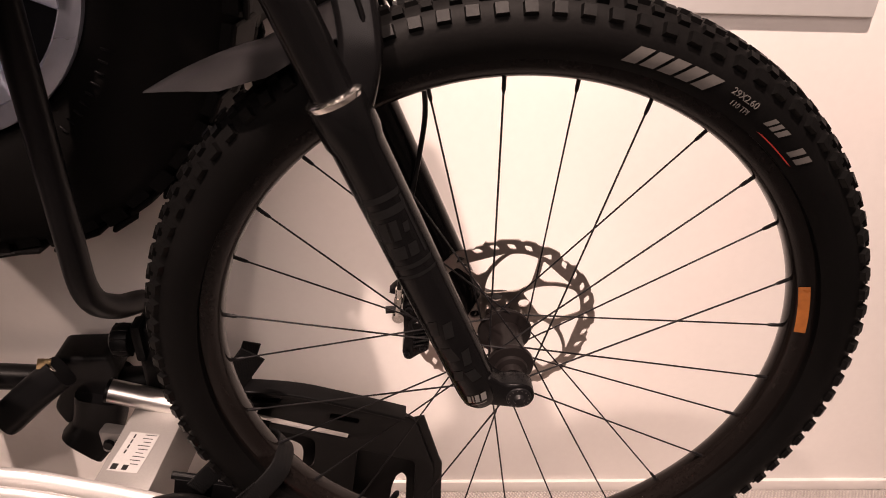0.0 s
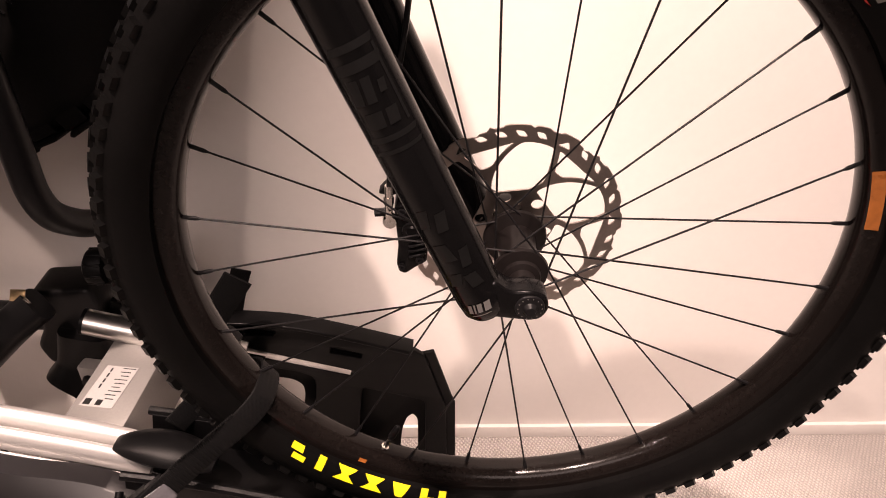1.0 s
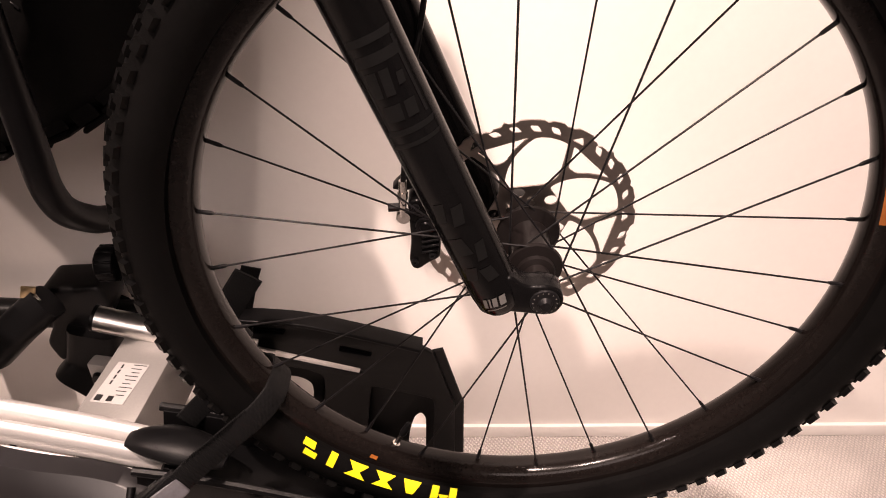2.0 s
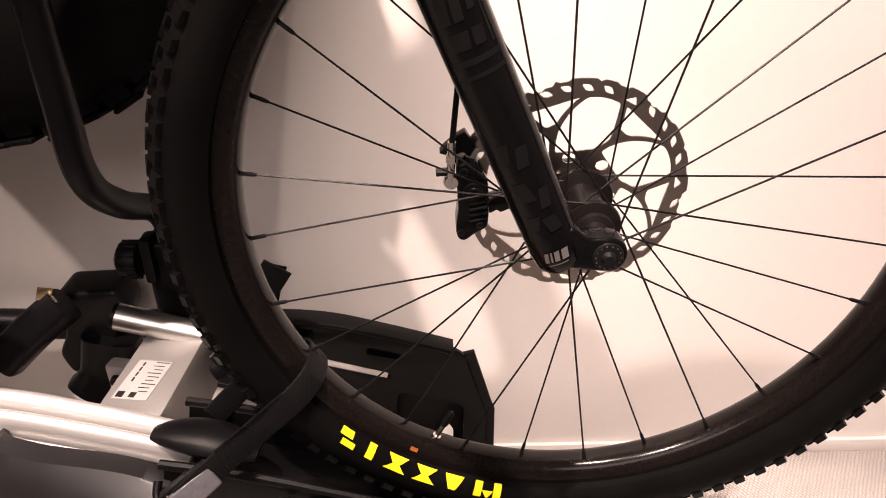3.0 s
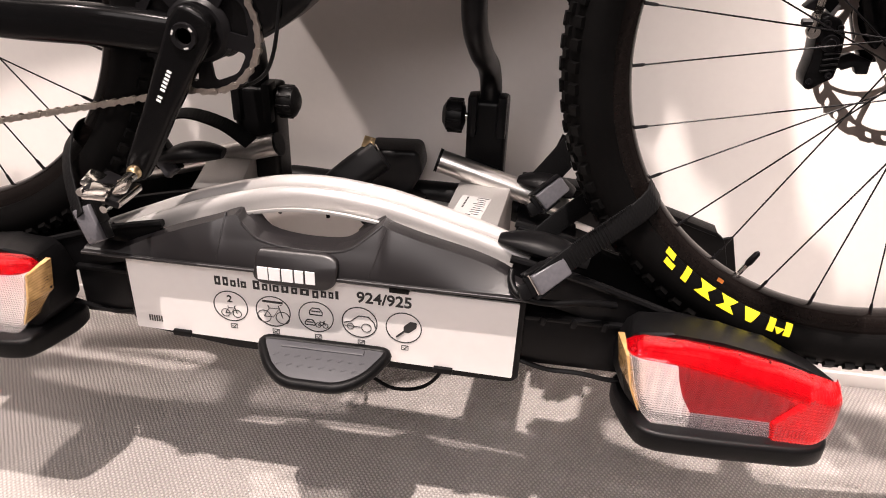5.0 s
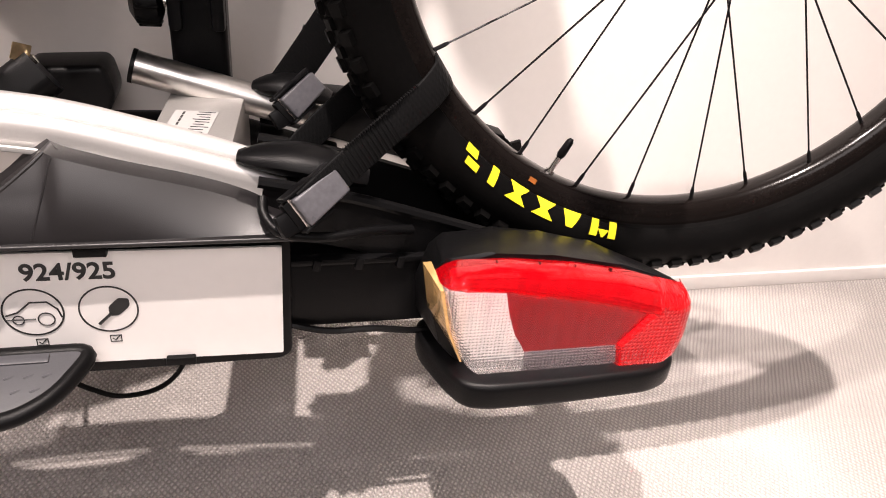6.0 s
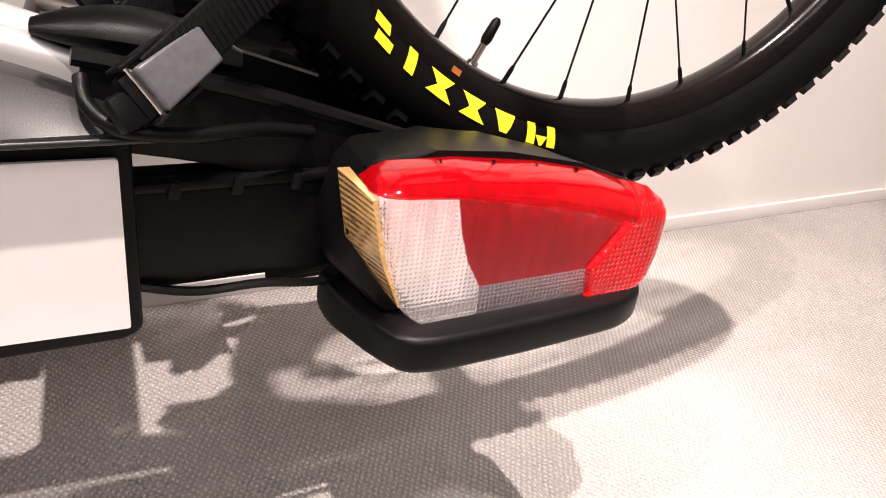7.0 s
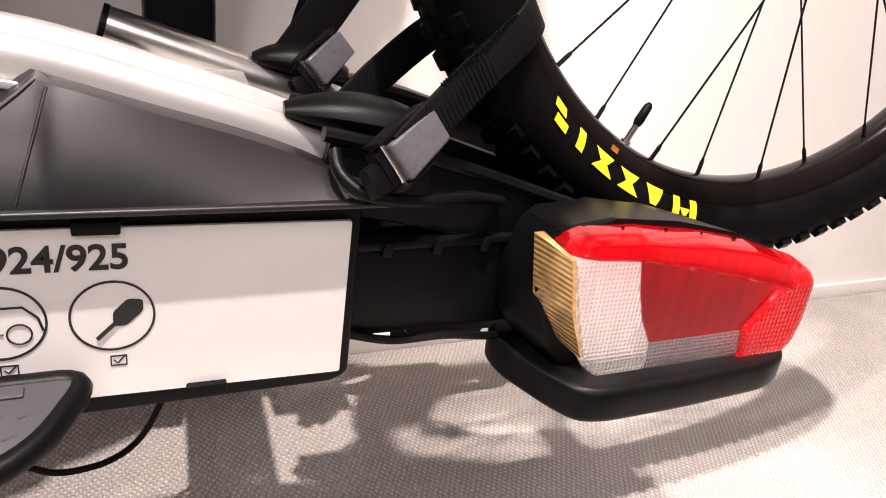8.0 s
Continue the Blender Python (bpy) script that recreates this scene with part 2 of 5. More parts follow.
def from_curve(cu):
    ob = bpy.data.objects.new("shape", cu)
    scene.collection.objects.link(ob)
    bpy.context.view_layer.update()
    me = bpy.data.meshes.new_from_object(ob.evaluated_get(bpy.context.evaluated_depsgraph_get()))
    bpy.data.objects.remove(ob)
    bpy.data.curves.remove(cu)
    bm = bmesh.new()
    bm.from_mesh(me)
    bpy.data.meshes.remove(me)
    bmesh.ops.remove_doubles(bm, verts=bm.verts, dist=1e-6)
    return bm


def plate(outlines, y0, y1, bev=0.0):
    """An upright plate from outlines in (x, z), the first the rim, the others holes, between two depths."""
    cu = bpy.data.curves.new("plate", "CURVE")
    cu.dimensions, cu.fill_mode = "2D", "BOTH"
    cu.extrude = (y1 - y0) / 2 - bev
    cu.bevel_depth, cu.bevel_resolution, cu.offset = bev, 2 if bev else 0, -bev
    for line in outlines:
        sp = cu.splines.new("POLY")
        sp.points.add(len(line) - 1)
        for p, q in zip(sp.points, line):
            p.co = (q[0], q[1], 0, 1)
        sp.use_cyclic_u = True
    bm = from_curve(cu)
    for v in bm.verts:
        v.co = (v.co.x, (y0 + y1) / 2 - v.co.z, v.co.y)
    return bm


def rounded(pts, r, n=4):
    """A closed outline with its corners rounded."""
    out = []
    k = len(pts)
    for i in range(k):
        a, b, c = (Vector(pts[j % k]).to_2d() for j in (i - 1, i, i + 1))
        u, w = (a - b), (c - b)
        d = min(r, u.length * 0.45, w.length * 0.45)
        p, q = b + u.normalized() * d, b + w.normalized() * d
        for j in range(n + 1):
            t = j / n
            s = p * (1 - t) ** 2 + b * 2 * t * (1 - t) + q * t * t
            out.append((s.x, s.y))
    return out


def loft(front, yf, back, yb, bev=0.0):
    bm = bmesh.new()
    a = [bm.verts.new((x, yf, z)) for x, z in front]
    b = [bm.verts.new((x, yb, z)) for x, z in back]
    n = len(a)
    bm.faces.new(a)
    bm.faces.new(b[::-1])
    for i in range(n):
        bm.faces.new((a[i], b[i], b[(i + 1) % n], a[(i + 1) % n]))
    if bev:
        bmesh.ops.bevel(bm, geom=list(bm.edges), offset=bev, segments=2, affect="EDGES", profile=0.6)
    return bm


def words(text, x, z, y, height, thick=0.0006, squeeze=1.0, bold=0.0):
    """Writing in the built-in font on a plane that faces the viewer at depth y; x, z: its left foot."""
    cu = bpy.data.curves.new("words", "FONT")
    cu.body, cu.size, cu.extrude, cu.offset = text, height / 0.7, thick / 2, bold
    bm = from_curve(cu)
    for v in bm.verts:
        v.co = (x + v.co.x * squeeze, y - v.co.z, z + v.co.y)
    return bm


# ---- the place ----
WALL_Y = 1.155


def structure(name, bm, mat, label, category):
    return tagged(part(name, bm, mat), label, category, kind="structure")


structure("floor", box((0.0, -0.6, -0.05), (7.0, 6.0, 0.1), bev=0), CARPET, "beige-grey woven carpet floor with a fine diagonal weave", "floor")
structure("wall_back", box((0.0, WALL_Y + 0.06, 1.6), (7.0, 0.12, 3.2), bev=0), WALL, "smooth white painted exhibition wall", "wall")
# unseen side walls, front wall and ceiling, added for bounced light and reflections
structure("wall_left", box((-3.56, -0.6, 1.6), (0.12, 3.4, 3.2), bev=0), WALL, "unseen white side wall, added to bounce light", "wall")
structure("wall_right", box((3.56, -0.6, 1.6), (0.12, 3.4, 3.2), bev=0), WALL, "unseen white side wall, added to bounce light", "wall")
structure("wall_front", box((0.0, -3.66, 1.6), (7.0, 0.12, 3.2), bev=0), ENCLOSEGREY, "unseen grey wall behind the viewpoint, added for reflections", "wall")
structure("ceiling", box((0.0, -0.6, 3.26), (7.2, 6.2, 0.1), bev=0), CEIL, "unseen dark grey ceiling, added to close the space", "ceiling")
structure("baseboard", box((0.0, WALL_Y - 0.004, 0.014), (7.0, 0.008, 0.028), bev=0.002), SKIRT, "narrow white skirting along the carpet", "skirting")
tagged(part("wall_panel", box((0.5675, WALL_Y - 0.006, 1.190), (0.437, 0.012, 0.48), bev=0.003), PANELGREY),
       "pale grey rigid panel fixed on the wall", "panel")

# ---- the bicycle ----
WX, WY, WZ = 0.263, 0.758, 0.693      # front axle
BX, BZ = -0.488, 0.684                # crank axle
RX, RZ = -0.903, 0.728                # rear axle
bike = thing("mountain_bicycle", (WX - 0.1, WY, 0.33), "black full-suspension mountain bicycle strapped upright on a carrier", "bicycle")


def around(c, r, deg, y):
    a = radians(deg)
    return Vector((c[0] + r * math.cos(a), y, c[1] + r * math.sin(a)))


def tyre(c, tread_seed, parent):
    """A knobbly tyre: casing, side ribs and blocks of tread."""
    R, a = 0.3325, 0.0318
    prof = [(0.3125, -0.0175), (0.3135, -0.0215)]
    for i in range(21):
        f = radians(-128 + 256 * i / 20)
        prof.append((R + a * math.cos(f) * (1.0 if abs(f) > 1 else 1.0), a * 1.06 * math.sin(f)))
    prof += [(0.3135, 0.0215), (0.3125, 0.0175), (0.318, 0.0)]
    t = part("tyre", lathe(prof, c, 128), RUBBER, parent, "black knobbly rubber tyre")
    rib = lathe([(0.3165, -0.0262), (0.3175, -0.0272), (0.3190, -0.0280), (0.3195, -0.0275)], c, 128)
    part("sidewall_rib", rib, RUBBER, t)
    rnd = random.Random(tread_seed)
    bm = bmesh.new()
    pitch = 98
    for i in range(pitch):
        for f, w, l, h in ((-52, 0.0110, 0.0122, 0.0060), (-28, 0.0085, 0.0105, 0.0046), (-10, 0.009, 0.0118, 0.0046),
                           (10, 0.009, 0.0118, 0.0046), (28, 0.0085, 0.0105, 0.0046), (52, 0.0110, 0.0122, 0.0060)):
            shift = 0.5 if abs(f) in (28,) else (0.25 if f in (10,) else 0.0)
            th = 360 * (i + shift) / pitch
            fr = radians(f)
            rad = R + (a + h / 2 - 0.001) * math.cos(fr)
            yy = (a * 1.06 + h / 2 - 0.001) * math.sin(fr)
            cell = bmesh.new()
            bmesh.ops.create_cube(cell, size=1)
            for v in cell.verts:
                taper = 0.84 if v.co.z > 0 else 1.0
                v.co = (v.co.x * l * taper, v.co.y * w * taper, v.co.z * h)
            m = (Matrix.Translation((c[0], c[1], c[2])) @ Matrix.Rotation(-radians(th), 4, "Y") @ Matrix.Translation((rad, yy, 0))
                 @ Matrix.Rotation(fr, 4, "Z") @ Matrix.Rotation(radians(90), 4, "Y") @ Matrix.Rotation(radians(rnd.uniform(-3, 3)), 4, "Z"))
            for v in cell.verts:
                v.co = m @ v.co
            base = [bm.verts.new(v.co) for v in cell.verts]
            for fc in cell.faces:
                bm.faces.new([base[v.index] for v in fc.verts])
            cell.free()
    tr = part("tread", bm, KNOB, t, "blocks of black rubber tread", angle=20)
    tr["kind"] = "stuff"
    return t


def side_patch(c, t0, t1, r0, r1, slant=0.0, lift=0.0006, n=8):
    """A thin raised print on the tyre's side that faces out, between wheel angles and radii; slant in degrees of lean."""
    R, a = 0.3325, 0.0318
    bm = bmesh.new()
    rows = []
    for i in range(n + 1):
        u = i / n
        f = math.asin((r0 + (r1 - r0) * u - R) / a)
        row = []
        for j in range(n + 1):
            th = t0 + (t1 - t0) * j / n + slant * (u - 0.5)
            rr = R + (a + lift) * math.sin(f)
            row.append(bm.verts.new(around((c[0], c[2]), rr, th, c[1] - (a * 1.06 + lift) * math.cos(f))))
        rows.append(row)
    for i in range(n):
        for j in range(n):
            bm.faces.new((rows[i][j], rows[i][j + 1], rows[i + 1][j + 1], rows[i + 1][j]))
    return bm


def wheel(c, spokes_from, parent, seed):
    t = tyre(c, seed, parent)
    prof = [(0.3140, -0.0185), (0.3150, -0.0170), (0.3120, -0.0150), (0.3060, -0.0120), (0.3060, 0.0120), (0.3120, 0.0150), (0.3150, 0.0170),
            (0.3140, 0.0185), (0.3060, 0.0180), (0.2990, 0.0160), (0.2945, 0.0115), (0.2925, 0.0060), (0.2920, 0.0),
            (0.2925, -0.0060), (0.2945, -0.0115), (0.2990, -0.0160), (0.3060, -0.0180)]
    rim = part("rim", lathe(prof, c, 128), RIMMAT, parent, "glossy black carbon rim")
    hub = [(0.0, -0.052), (0.0105, -0.052), (0.0115, -0.044), (0.0160, -0.042), (0.0170, -0.0385), (0.0135, -0.0370), (0.0235, -0.0340), (0.0245, -0.0310),
           (0.0235, -0.0280), (0.0190, -0.026), (0.0178, -0.018), (0.0172, 0.0), (0.0180, 0.016), (0.0285, 0.0200), (0.0295, 0.0225), (0.0285, 0.0250), (0.0190, 0.029),
           (0.0190, 0.042), (0.0105, 0.044), (0.0105, 0.056), (0.0, 0.056)]
    part("hub", lathe(hub, c, 40, closed=False), HUBMAT, parent, "dark anodised hub with two spoke flanges")
    for k in range(28):
        th = spokes_from + k * 360 / 28
        near = k % 2 == 0
        turn = 76 if k % 4 < 2 else -76
        a = around((c[0], c[2]), 0.0222, th + turn, c[1] + (-0.031 + (0.0022 if turn > 0 else -0.0022) if near else 0.0225 + (0.002 if turn > 0 else -0.002)))
        b = around((c[0], c[2]), 0.2925, th, c[1] + (-0.004 if near else 0.004))
        d = (b - a).normalized()
        n0 = b - d * 0.013
        sp = part("spoke", tube([a, n0], 0.00095, seg=6, straight=True), SATIN, parent)
        part("nipple", sweep([n0 - d * 0.001, n0 + d * 0.002, n0 + d * 0.010, b + d * 0.004], ring(0.0019, n=8), up=(0.1, 1, 0.1),
                             scales=[0.7, 1.0, 1.0, 1.25]), SATIN, sp)
    return t, rim


front_tyre, front_rim = wheel((WX, WY, WZ), 146.3, bike, 3)
rear_tyre, rear_rim = wheel((RX, WY, RZ), 150.0, bike, 5)

# prints on the front tyre
def side_shape(c, shape, lift=0.0008, n=6):
    """A plain printed shape on the tyre's side: four corners (angle, radius), in order round it."""
    R, a = 0.3325, 0.0318
    bm = bmesh.new()
    rows = []
    (t0, r0), (t1, r1), (t2, r2), (t3, r3) = shape
    for i in range(n + 1):
        u = i / n
        row = []
        for j in range(n + 1):
            v = j / n
            th = (t0 * (1 - v) + t1 * v) * (1 - u) + (t3 * (1 - v) + t2 * v) * u
            r = (r0 * (1 - v) + r1 * v) * (1 - u) + (r3 * (1 - v) + r2 * v) * u
            f = math.asin((r - R) / a)
            row.append(bm.verts.new(around((c[0], c[2]), R + (a + lift) * math.sin(f), th, c[1] - (a * 1.06 + lift) * math.cos(f))))
        rows.append(row)
    for i in range(n):
        for j in range(n):
            bm.faces.new((rows[i][j], rows[i][j + 1], rows[i + 1][j + 1], rows[i + 1][j]))
    return bm


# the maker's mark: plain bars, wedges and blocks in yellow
LO, MID, HI = 0.3112, 0.3182, 0.3252
MARK = []
MARK += [((225.0, LO), (227.6, LO), (228.0, MID - 0.001), (225.2, MID - 0.001)), ((226.2, MID + 0.001), (229.0, MID + 0.001), (229.2, HI), (226.4, HI))]
MARK += [((231.2, LO), (232.8, LO), (233.2, HI), (231.6, HI))]
for t in (235.4, 241.3):
    MARK += [((t, LO), (t + 4.3, LO), (t + 2.9, MID), (t + 1.5, MID)), ((t + 1.5, MID), (t + 2.9, MID), (t + 4.6, HI), (t + 0.1, HI))]
MARK += [((247.3, LO), (251.1, LO), (249.9, HI - 0.001), (248.6, HI - 0.001))]
MARK += [((253.4, LO), (254.9, LO), (254.9, HI), (253.4, HI)), ((257.1, LO), (258.6, LO), (258.6, HI), (257.1, HI)), ((254.9, MID), (257.1, MID), (256.2, HI), (255.8, HI))]
for shape in MARK:
    part("tyre_print", side_shape((WX, WY, WZ), [(t - 0.4, r) for t, r in shape]), YELLOW, front_tyre, "yellow shape of a maker's mark")
for th, w in ((76.6, 2.2), (73.8, 2.2), (71.0, 2.2), (68.2, 2.2), (65.4, 2.2)):
    part("tyre_print", side_patch((WX, WY, WZ), th - w / 2, th + w / 2, 0.3215, 0.3360, -2.0), PALE, front_tyre, "pale block of a maker's mark")
for th, w, r0, r1, m in ((53.2, 0.9, 0.327, 0.336, PALE), (51.9, 0.9, 0.327, 0.336, PALE), (50.5, 1.1, 0.327, 0.336, PALE), (46.3, 1.2, 0.324, 0.336, PALE), (44.5, 1.2, 0.324, 0.336, PALE), (49.0, 8.0, 0.3190, 0.3200, REDPRINT)):
    part("tyre_print", side_patch((WX, WY, WZ), th - w / 2, th + w / 2, r0, r1, -1.0), m, front_tyre)


def curved_words(text, c, th0, r, height, y):
    """Small writing that runs clockwise along the tyre's side."""
    bm = words(text, 0, 0, 0, height)
    for v in bm.verts:
        a = radians(th0) - v.co.x / r
        rr = r + v.co.z
        f = math.asin(max(-0.95, min(0.95, (rr - 0.3325) / 0.0318)))
        v.co = around((c[0], c[2]), rr, math.degrees(a), c[1] - (0.0318 * 1.06 + 0.0005) * math.cos(f) + v.co.y)
    return bm


part("size_mark", curved_words("29X2.60", (WX, WY, WZ), 61.5, 0.331, 0.0058, 0), PALE, front_tyre, "small grey size mark 29X2.60")
part("size_mark", curved_words("110 TPI", (WX, WY, WZ), 60.6, 0.323, 0.0045, 0), PALE, front_tyre)


def rim_patch(c, t0, t1, r0, r1, y0, y1, n=8):
    bm = bmesh.new()
    lo = [bm.verts.new(around((c[0], c[2]), r0, t0 + (t1 - t0) * i / n, c[1] + y0)) for i in range(n + 1)]
    hi = [bm.verts.new(around((c[0], c[2]), r1, t0 + (t1 - t0) * i / n, c[1] + y1)) for i in range(n + 1)]
    for i in range(n):
        bm.faces.new((lo[i], lo[i + 1], hi[i + 1], hi[i]))
    return bm


part("rim_decal", rim_patch((WX, WY, WZ), 6.0, 17.0, 0.2960, 0.3062, -0.0150, -0.0189), ORANGE, front_rim, "worn orange rim decal")
part("rim_decal", rim_patch((WX, WY, WZ), 238.6, 240.2, 0.3005, 0.3048, -0.0170, -0.0184), ORANGE, front_rim, "small orange rim mark")
# valve
va = around((WX, WZ), 0.2915, 243.2, WY)
vd = (Vector((WX, WY, WZ)) - va).normalized()
valve = part("valve", sweep([va - vd * 0.003, va + vd * 0.002, va + vd * 0.0021, va + vd * 0.016], ring(0.0028, n=12), up=(0, 1, 0), scales=[1.6, 1.6, 1, 1]),
             CHROME, front_rim, "bare metal tyre valve")
part("valve_cap", sweep([va + vd * 0.016, va + vd * 0.020, va + vd * 0.034, va + vd * 0.037], ring(0.0042, n=12), up=(0, 1, 0), scales=[0.7, 1, 0.85, 0.4]),
     PLASTIC, valve, "black plastic valve cap")

# brake disc
RY = 0.803


def disc_outline():
    out = []
    for i in range(180):
        th = i * 2
        k = (th % 60) / 60
        r = 0.1028 - 0.0034 * (1 if 0.74 < k < 0.96 else 0) - 0.0020 * (1 if (th % 30) in (8, 10, 12, 22) else 0)
        p = around((WX, WZ), r, th, 0)
        out.append((p.x, p.z))
    return out


def swirl(r):
    return -44 * ((r - 0.03) / 0.058) ** 1.15 if r > 0.03 else 0.0


def branch(r):
    return swirl(0.054) + 10 * ((r - 0.054) / 0.034) ** 0.75 if r > 0.054 else swirl(r)


def disc_windows():
    """Openings between six forked, swept arms, a ring of slots outside and round holes inside."""
    holes = []

    def polar(pts):
        return [(p.x, p.z) for p in (around((WX, WZ), r, th, 0) for r, th in pts)]

    def half(r, w=0.0030):
        return math.degrees(w / r)

    for s in range(6):
        base = s * 60 + 12
        out = [0.066 + 0.0205 * i / 4 for i in range(5)]
        small = [(r, base + swirl(r) + half(r)) for r in out] + [(r, base + branch(r) - half(r)) for r in out[::-1]]
        holes.append(rounded(polar(small), 0.003, 3))
        up = [0.041 + 0.0455 * i / 8 for i in range(9)]
        large = [(r, base + max(branch(r), swirl(r)) + half(r)) for r in up]
        a0, a1 = base + branch(0.0875) + half(0.0875), base + 60 + swirl(0.0875) - half(0.0875)
        large += [(0.0875, a0 + (a1 - a0) * k / 3) for k in (1, 2)]
        large += [(r, base + 60 + swirl(r) - half(r)) for r in up[::-1]]
        holes.append(rounded(polar(large), 0.004, 3))
        for j in range(5):
            th = base + 4 + j * 11
            if j == 4:
                holes.append(rounded(polar([(0.0905, th - 1), (0.0908, th + 7), (0.0972, th + 2)]), 0.002, 3))
                continue
            holes.append(rounded(polar([(0.0915, th - 2.6), (0.0920, th + 2.4), (0.0980, th + 4.6), (0.0974, th)]), 0.0022, 3))
        h = around((WX, WZ), 0.0315, base + 34, 0)
        holes.append([(h.x + 0.0062 * math.cos(a * math.pi / 6), h.z + 0.0050 * math.sin(a * math.pi / 6)) for a in range(12)])
    return holes


disc = part("brake_disc", plate([disc_outline()] + disc_windows(), RY - 0.0010, RY + 0.0010), STEEL, bike, "drilled steel brake disc with curved arms")
part("disc_carrier", lathe([(0.0, -0.006), (0.017, -0.006), (0.0185, -0.003), (0.0185, 0.004), (0.0, 0.004)], (WX, RY, WZ), 24, closed=False), GLOSS, disc)
for s in range(6):
    b = around((WX, WZ), 0.022, s * 60 + 20, RY - 0.0005)
    part("bolt", lathe([(0.0, -0.0035), (0.0028, -0.0035), (0.0032, -0.0010), (0.0032, 0.001), (0.0, 0.001)], b, 10, closed=False), CHROME, disc)

# fork
LEAN_X = -0.432                        # sideways run of a leg for each metre of height


def leg_at(z, y):
    return Vector((0.2355 + (z - 0.676) * LEAN_X, y, z))


def fork_leg(y, near):
    pts = [leg_at(z, y) for z in (0.681, 0.687, 0.70, 0.74, 0.85, 0.948, 0.955, 0.978, 0.983)]
    sc = [0.72, 0.92, 0.99, 1.0, 1.03, 1.06, 1.16, 1.18, 1.12]
    leg = part("fork_leg", sweep(pts, ring(0.0208, n=28), up=(0, 1, 0), scales=sc), GLOSS, bike, "glossy black fork leg")
    p = [leg_at(z, y) for z in (0.981, 0.9835, 0.9865, 0.9885)]
    part("wiper_ring", sweep(p, ring(0.0212, n=28), up=(0, 1, 0), scales=[1.05, 1.12, 1.12, 0.98]), CHROME, leg, "bright metal seal ring")
    st = part("stanchion", sweep([leg_at(z, y) for z in (0.98, 1.05, 1.24)], ring(0.0178, n=28), up=(0, 1, 0)), GLOSS, bike, "black anodised fork tube")
    # dropout with the axle boss
    s = -1 if near else 1
    lug = [(0.2215, 0.700), (0.2330, 0.683), (0.2480, 0.681), (0.262, 0.679), (0.2755, 0.679), (0.2825, 0.691), (0.279, 0.704), (0.268, 0.709), (0.250, 0.708), (0.236, 0.720)]
    yy = y + 0.004 * s
    part("dropout", plate([rounded(lug, 0.006)], yy - 0.010, yy + 0.012, 0.003), GLOSS, leg)
    cap = [(0.0, -0.004), (0.004, -0.004), (0.006, 0.0), (0.0115, 0.001), (0.0125, 0.003), (0.0125, 0.012), (0.0, 0.012)]
    if near:
        part("axle_cap", lathe(cap, (WX + 0.003, yy - 0.0125, WZ), 28, closed=False), SATIN, leg, "black thru-axle cap")
        for i in range(14):
            p = around((WX + 0.003, WZ), 0.0098, i * 360 / 14, yy - 0.0118)
            part("index_mark", box(p, (0.0009, 0.0008, 0.0009), bev=0), PALE, leg)
    return leg


near_leg = fork_leg(WY - 0.066, True)
far_leg = fork_leg(WY + 0.066, False)
part("fork_crown", box((leg_at(1.25, 0).x + 0.01, WY, 1.265), (0.07, 0.19, 0.05), (0, -23, 0), 0.012, 3), GLOSS, bike, "black fork crown")
part("fork_arch", sweep(glide([leg_at(0.965, WY - 0.062), leg_at(1.02, WY - 0.050) + Vector((0.035, 0, 0.0)), leg_at(1.085, WY - 0.02) + Vector((0.05, 0, 0)), leg_at(1.085, WY + 0.02) + Vector((0.05, 0, 0)),
                           leg_at(1.02, WY + 0.050) + Vector((0.035, 0, 0)), leg_at(0.965, WY + 0.062)], 6), slab(0.022, 0.034, 0.006), up=(1, 0, 0)), GLOSS, bike, "black bridge between the fork legs")


def leg_patch(z0, z1, a0, a1, mat, skew=0.0, n=6):
    """A print wrapped on the near fork leg: heights along it and angles round it (0 faces the viewer)."""
    bm = bmesh.new()
    rows = []
    ax = Vector((LEAN_X, 0, 1)).normalized()
    sd = Vector((ax.z, 0, -ax.x))
    for i in range(n + 1):
        z = z0 + (z1 - z0) * i / n
        r = 0.0208 * (1.0 + 0.05 * min(1, max(0, (z - 0.74) / 0.2))) + 0.0004
        row = []
        for j in range(n + 1):
            a = radians(a0 + (a1 - a0) * j / n + skew * (i / n - 0.5))
            row.append(bm.verts.new(leg_at(z, WY - 0.066) + sd * (r * math.sin(a)) + Vector((0, -r * math.cos(a), 0))))
        rows.append(row)
    for i in range(n):
        for j in range(n):
            bm.faces.new((rows[i][j], rows[i][j + 1], rows[i + 1][j + 1], rows[i + 1][j]))
    return bm


for z0, z1, a0, a1, sk in ((0.906, 0.911, -38, 50, 8), (0.893, 0.900, -38, 50, 8), (0.845, 0.849, -45, 55, 8), (0.836, 0.839, -45, 55, 8), (0.853, 0.905, 44, 50, 0),
                           (0.872, 0.889, -34, -12, 6), (0.872, 0.889, -6, 12, 6), (0.876, 0.884, 22, 36, 4), (0.855, 0.866, -30, 5, 4), (0.855, 0.866, 12, 34, 4),
                           (0.775, 0.790, -35, -12, 10), (0.770, 0.785, -2, 22, 10), (0.745, 0.760, -30, 0, -10), (0.737, 0.752, 10, 32, 8), (0.722, 0.733, -34, -8, 10), (0.718, 0.730, 2, 30, -8)):
    part("fork_decal", leg_patch(z0, z1, a0, a1, DIM, sk), DIM, near_leg, "dark grey fork graphic")
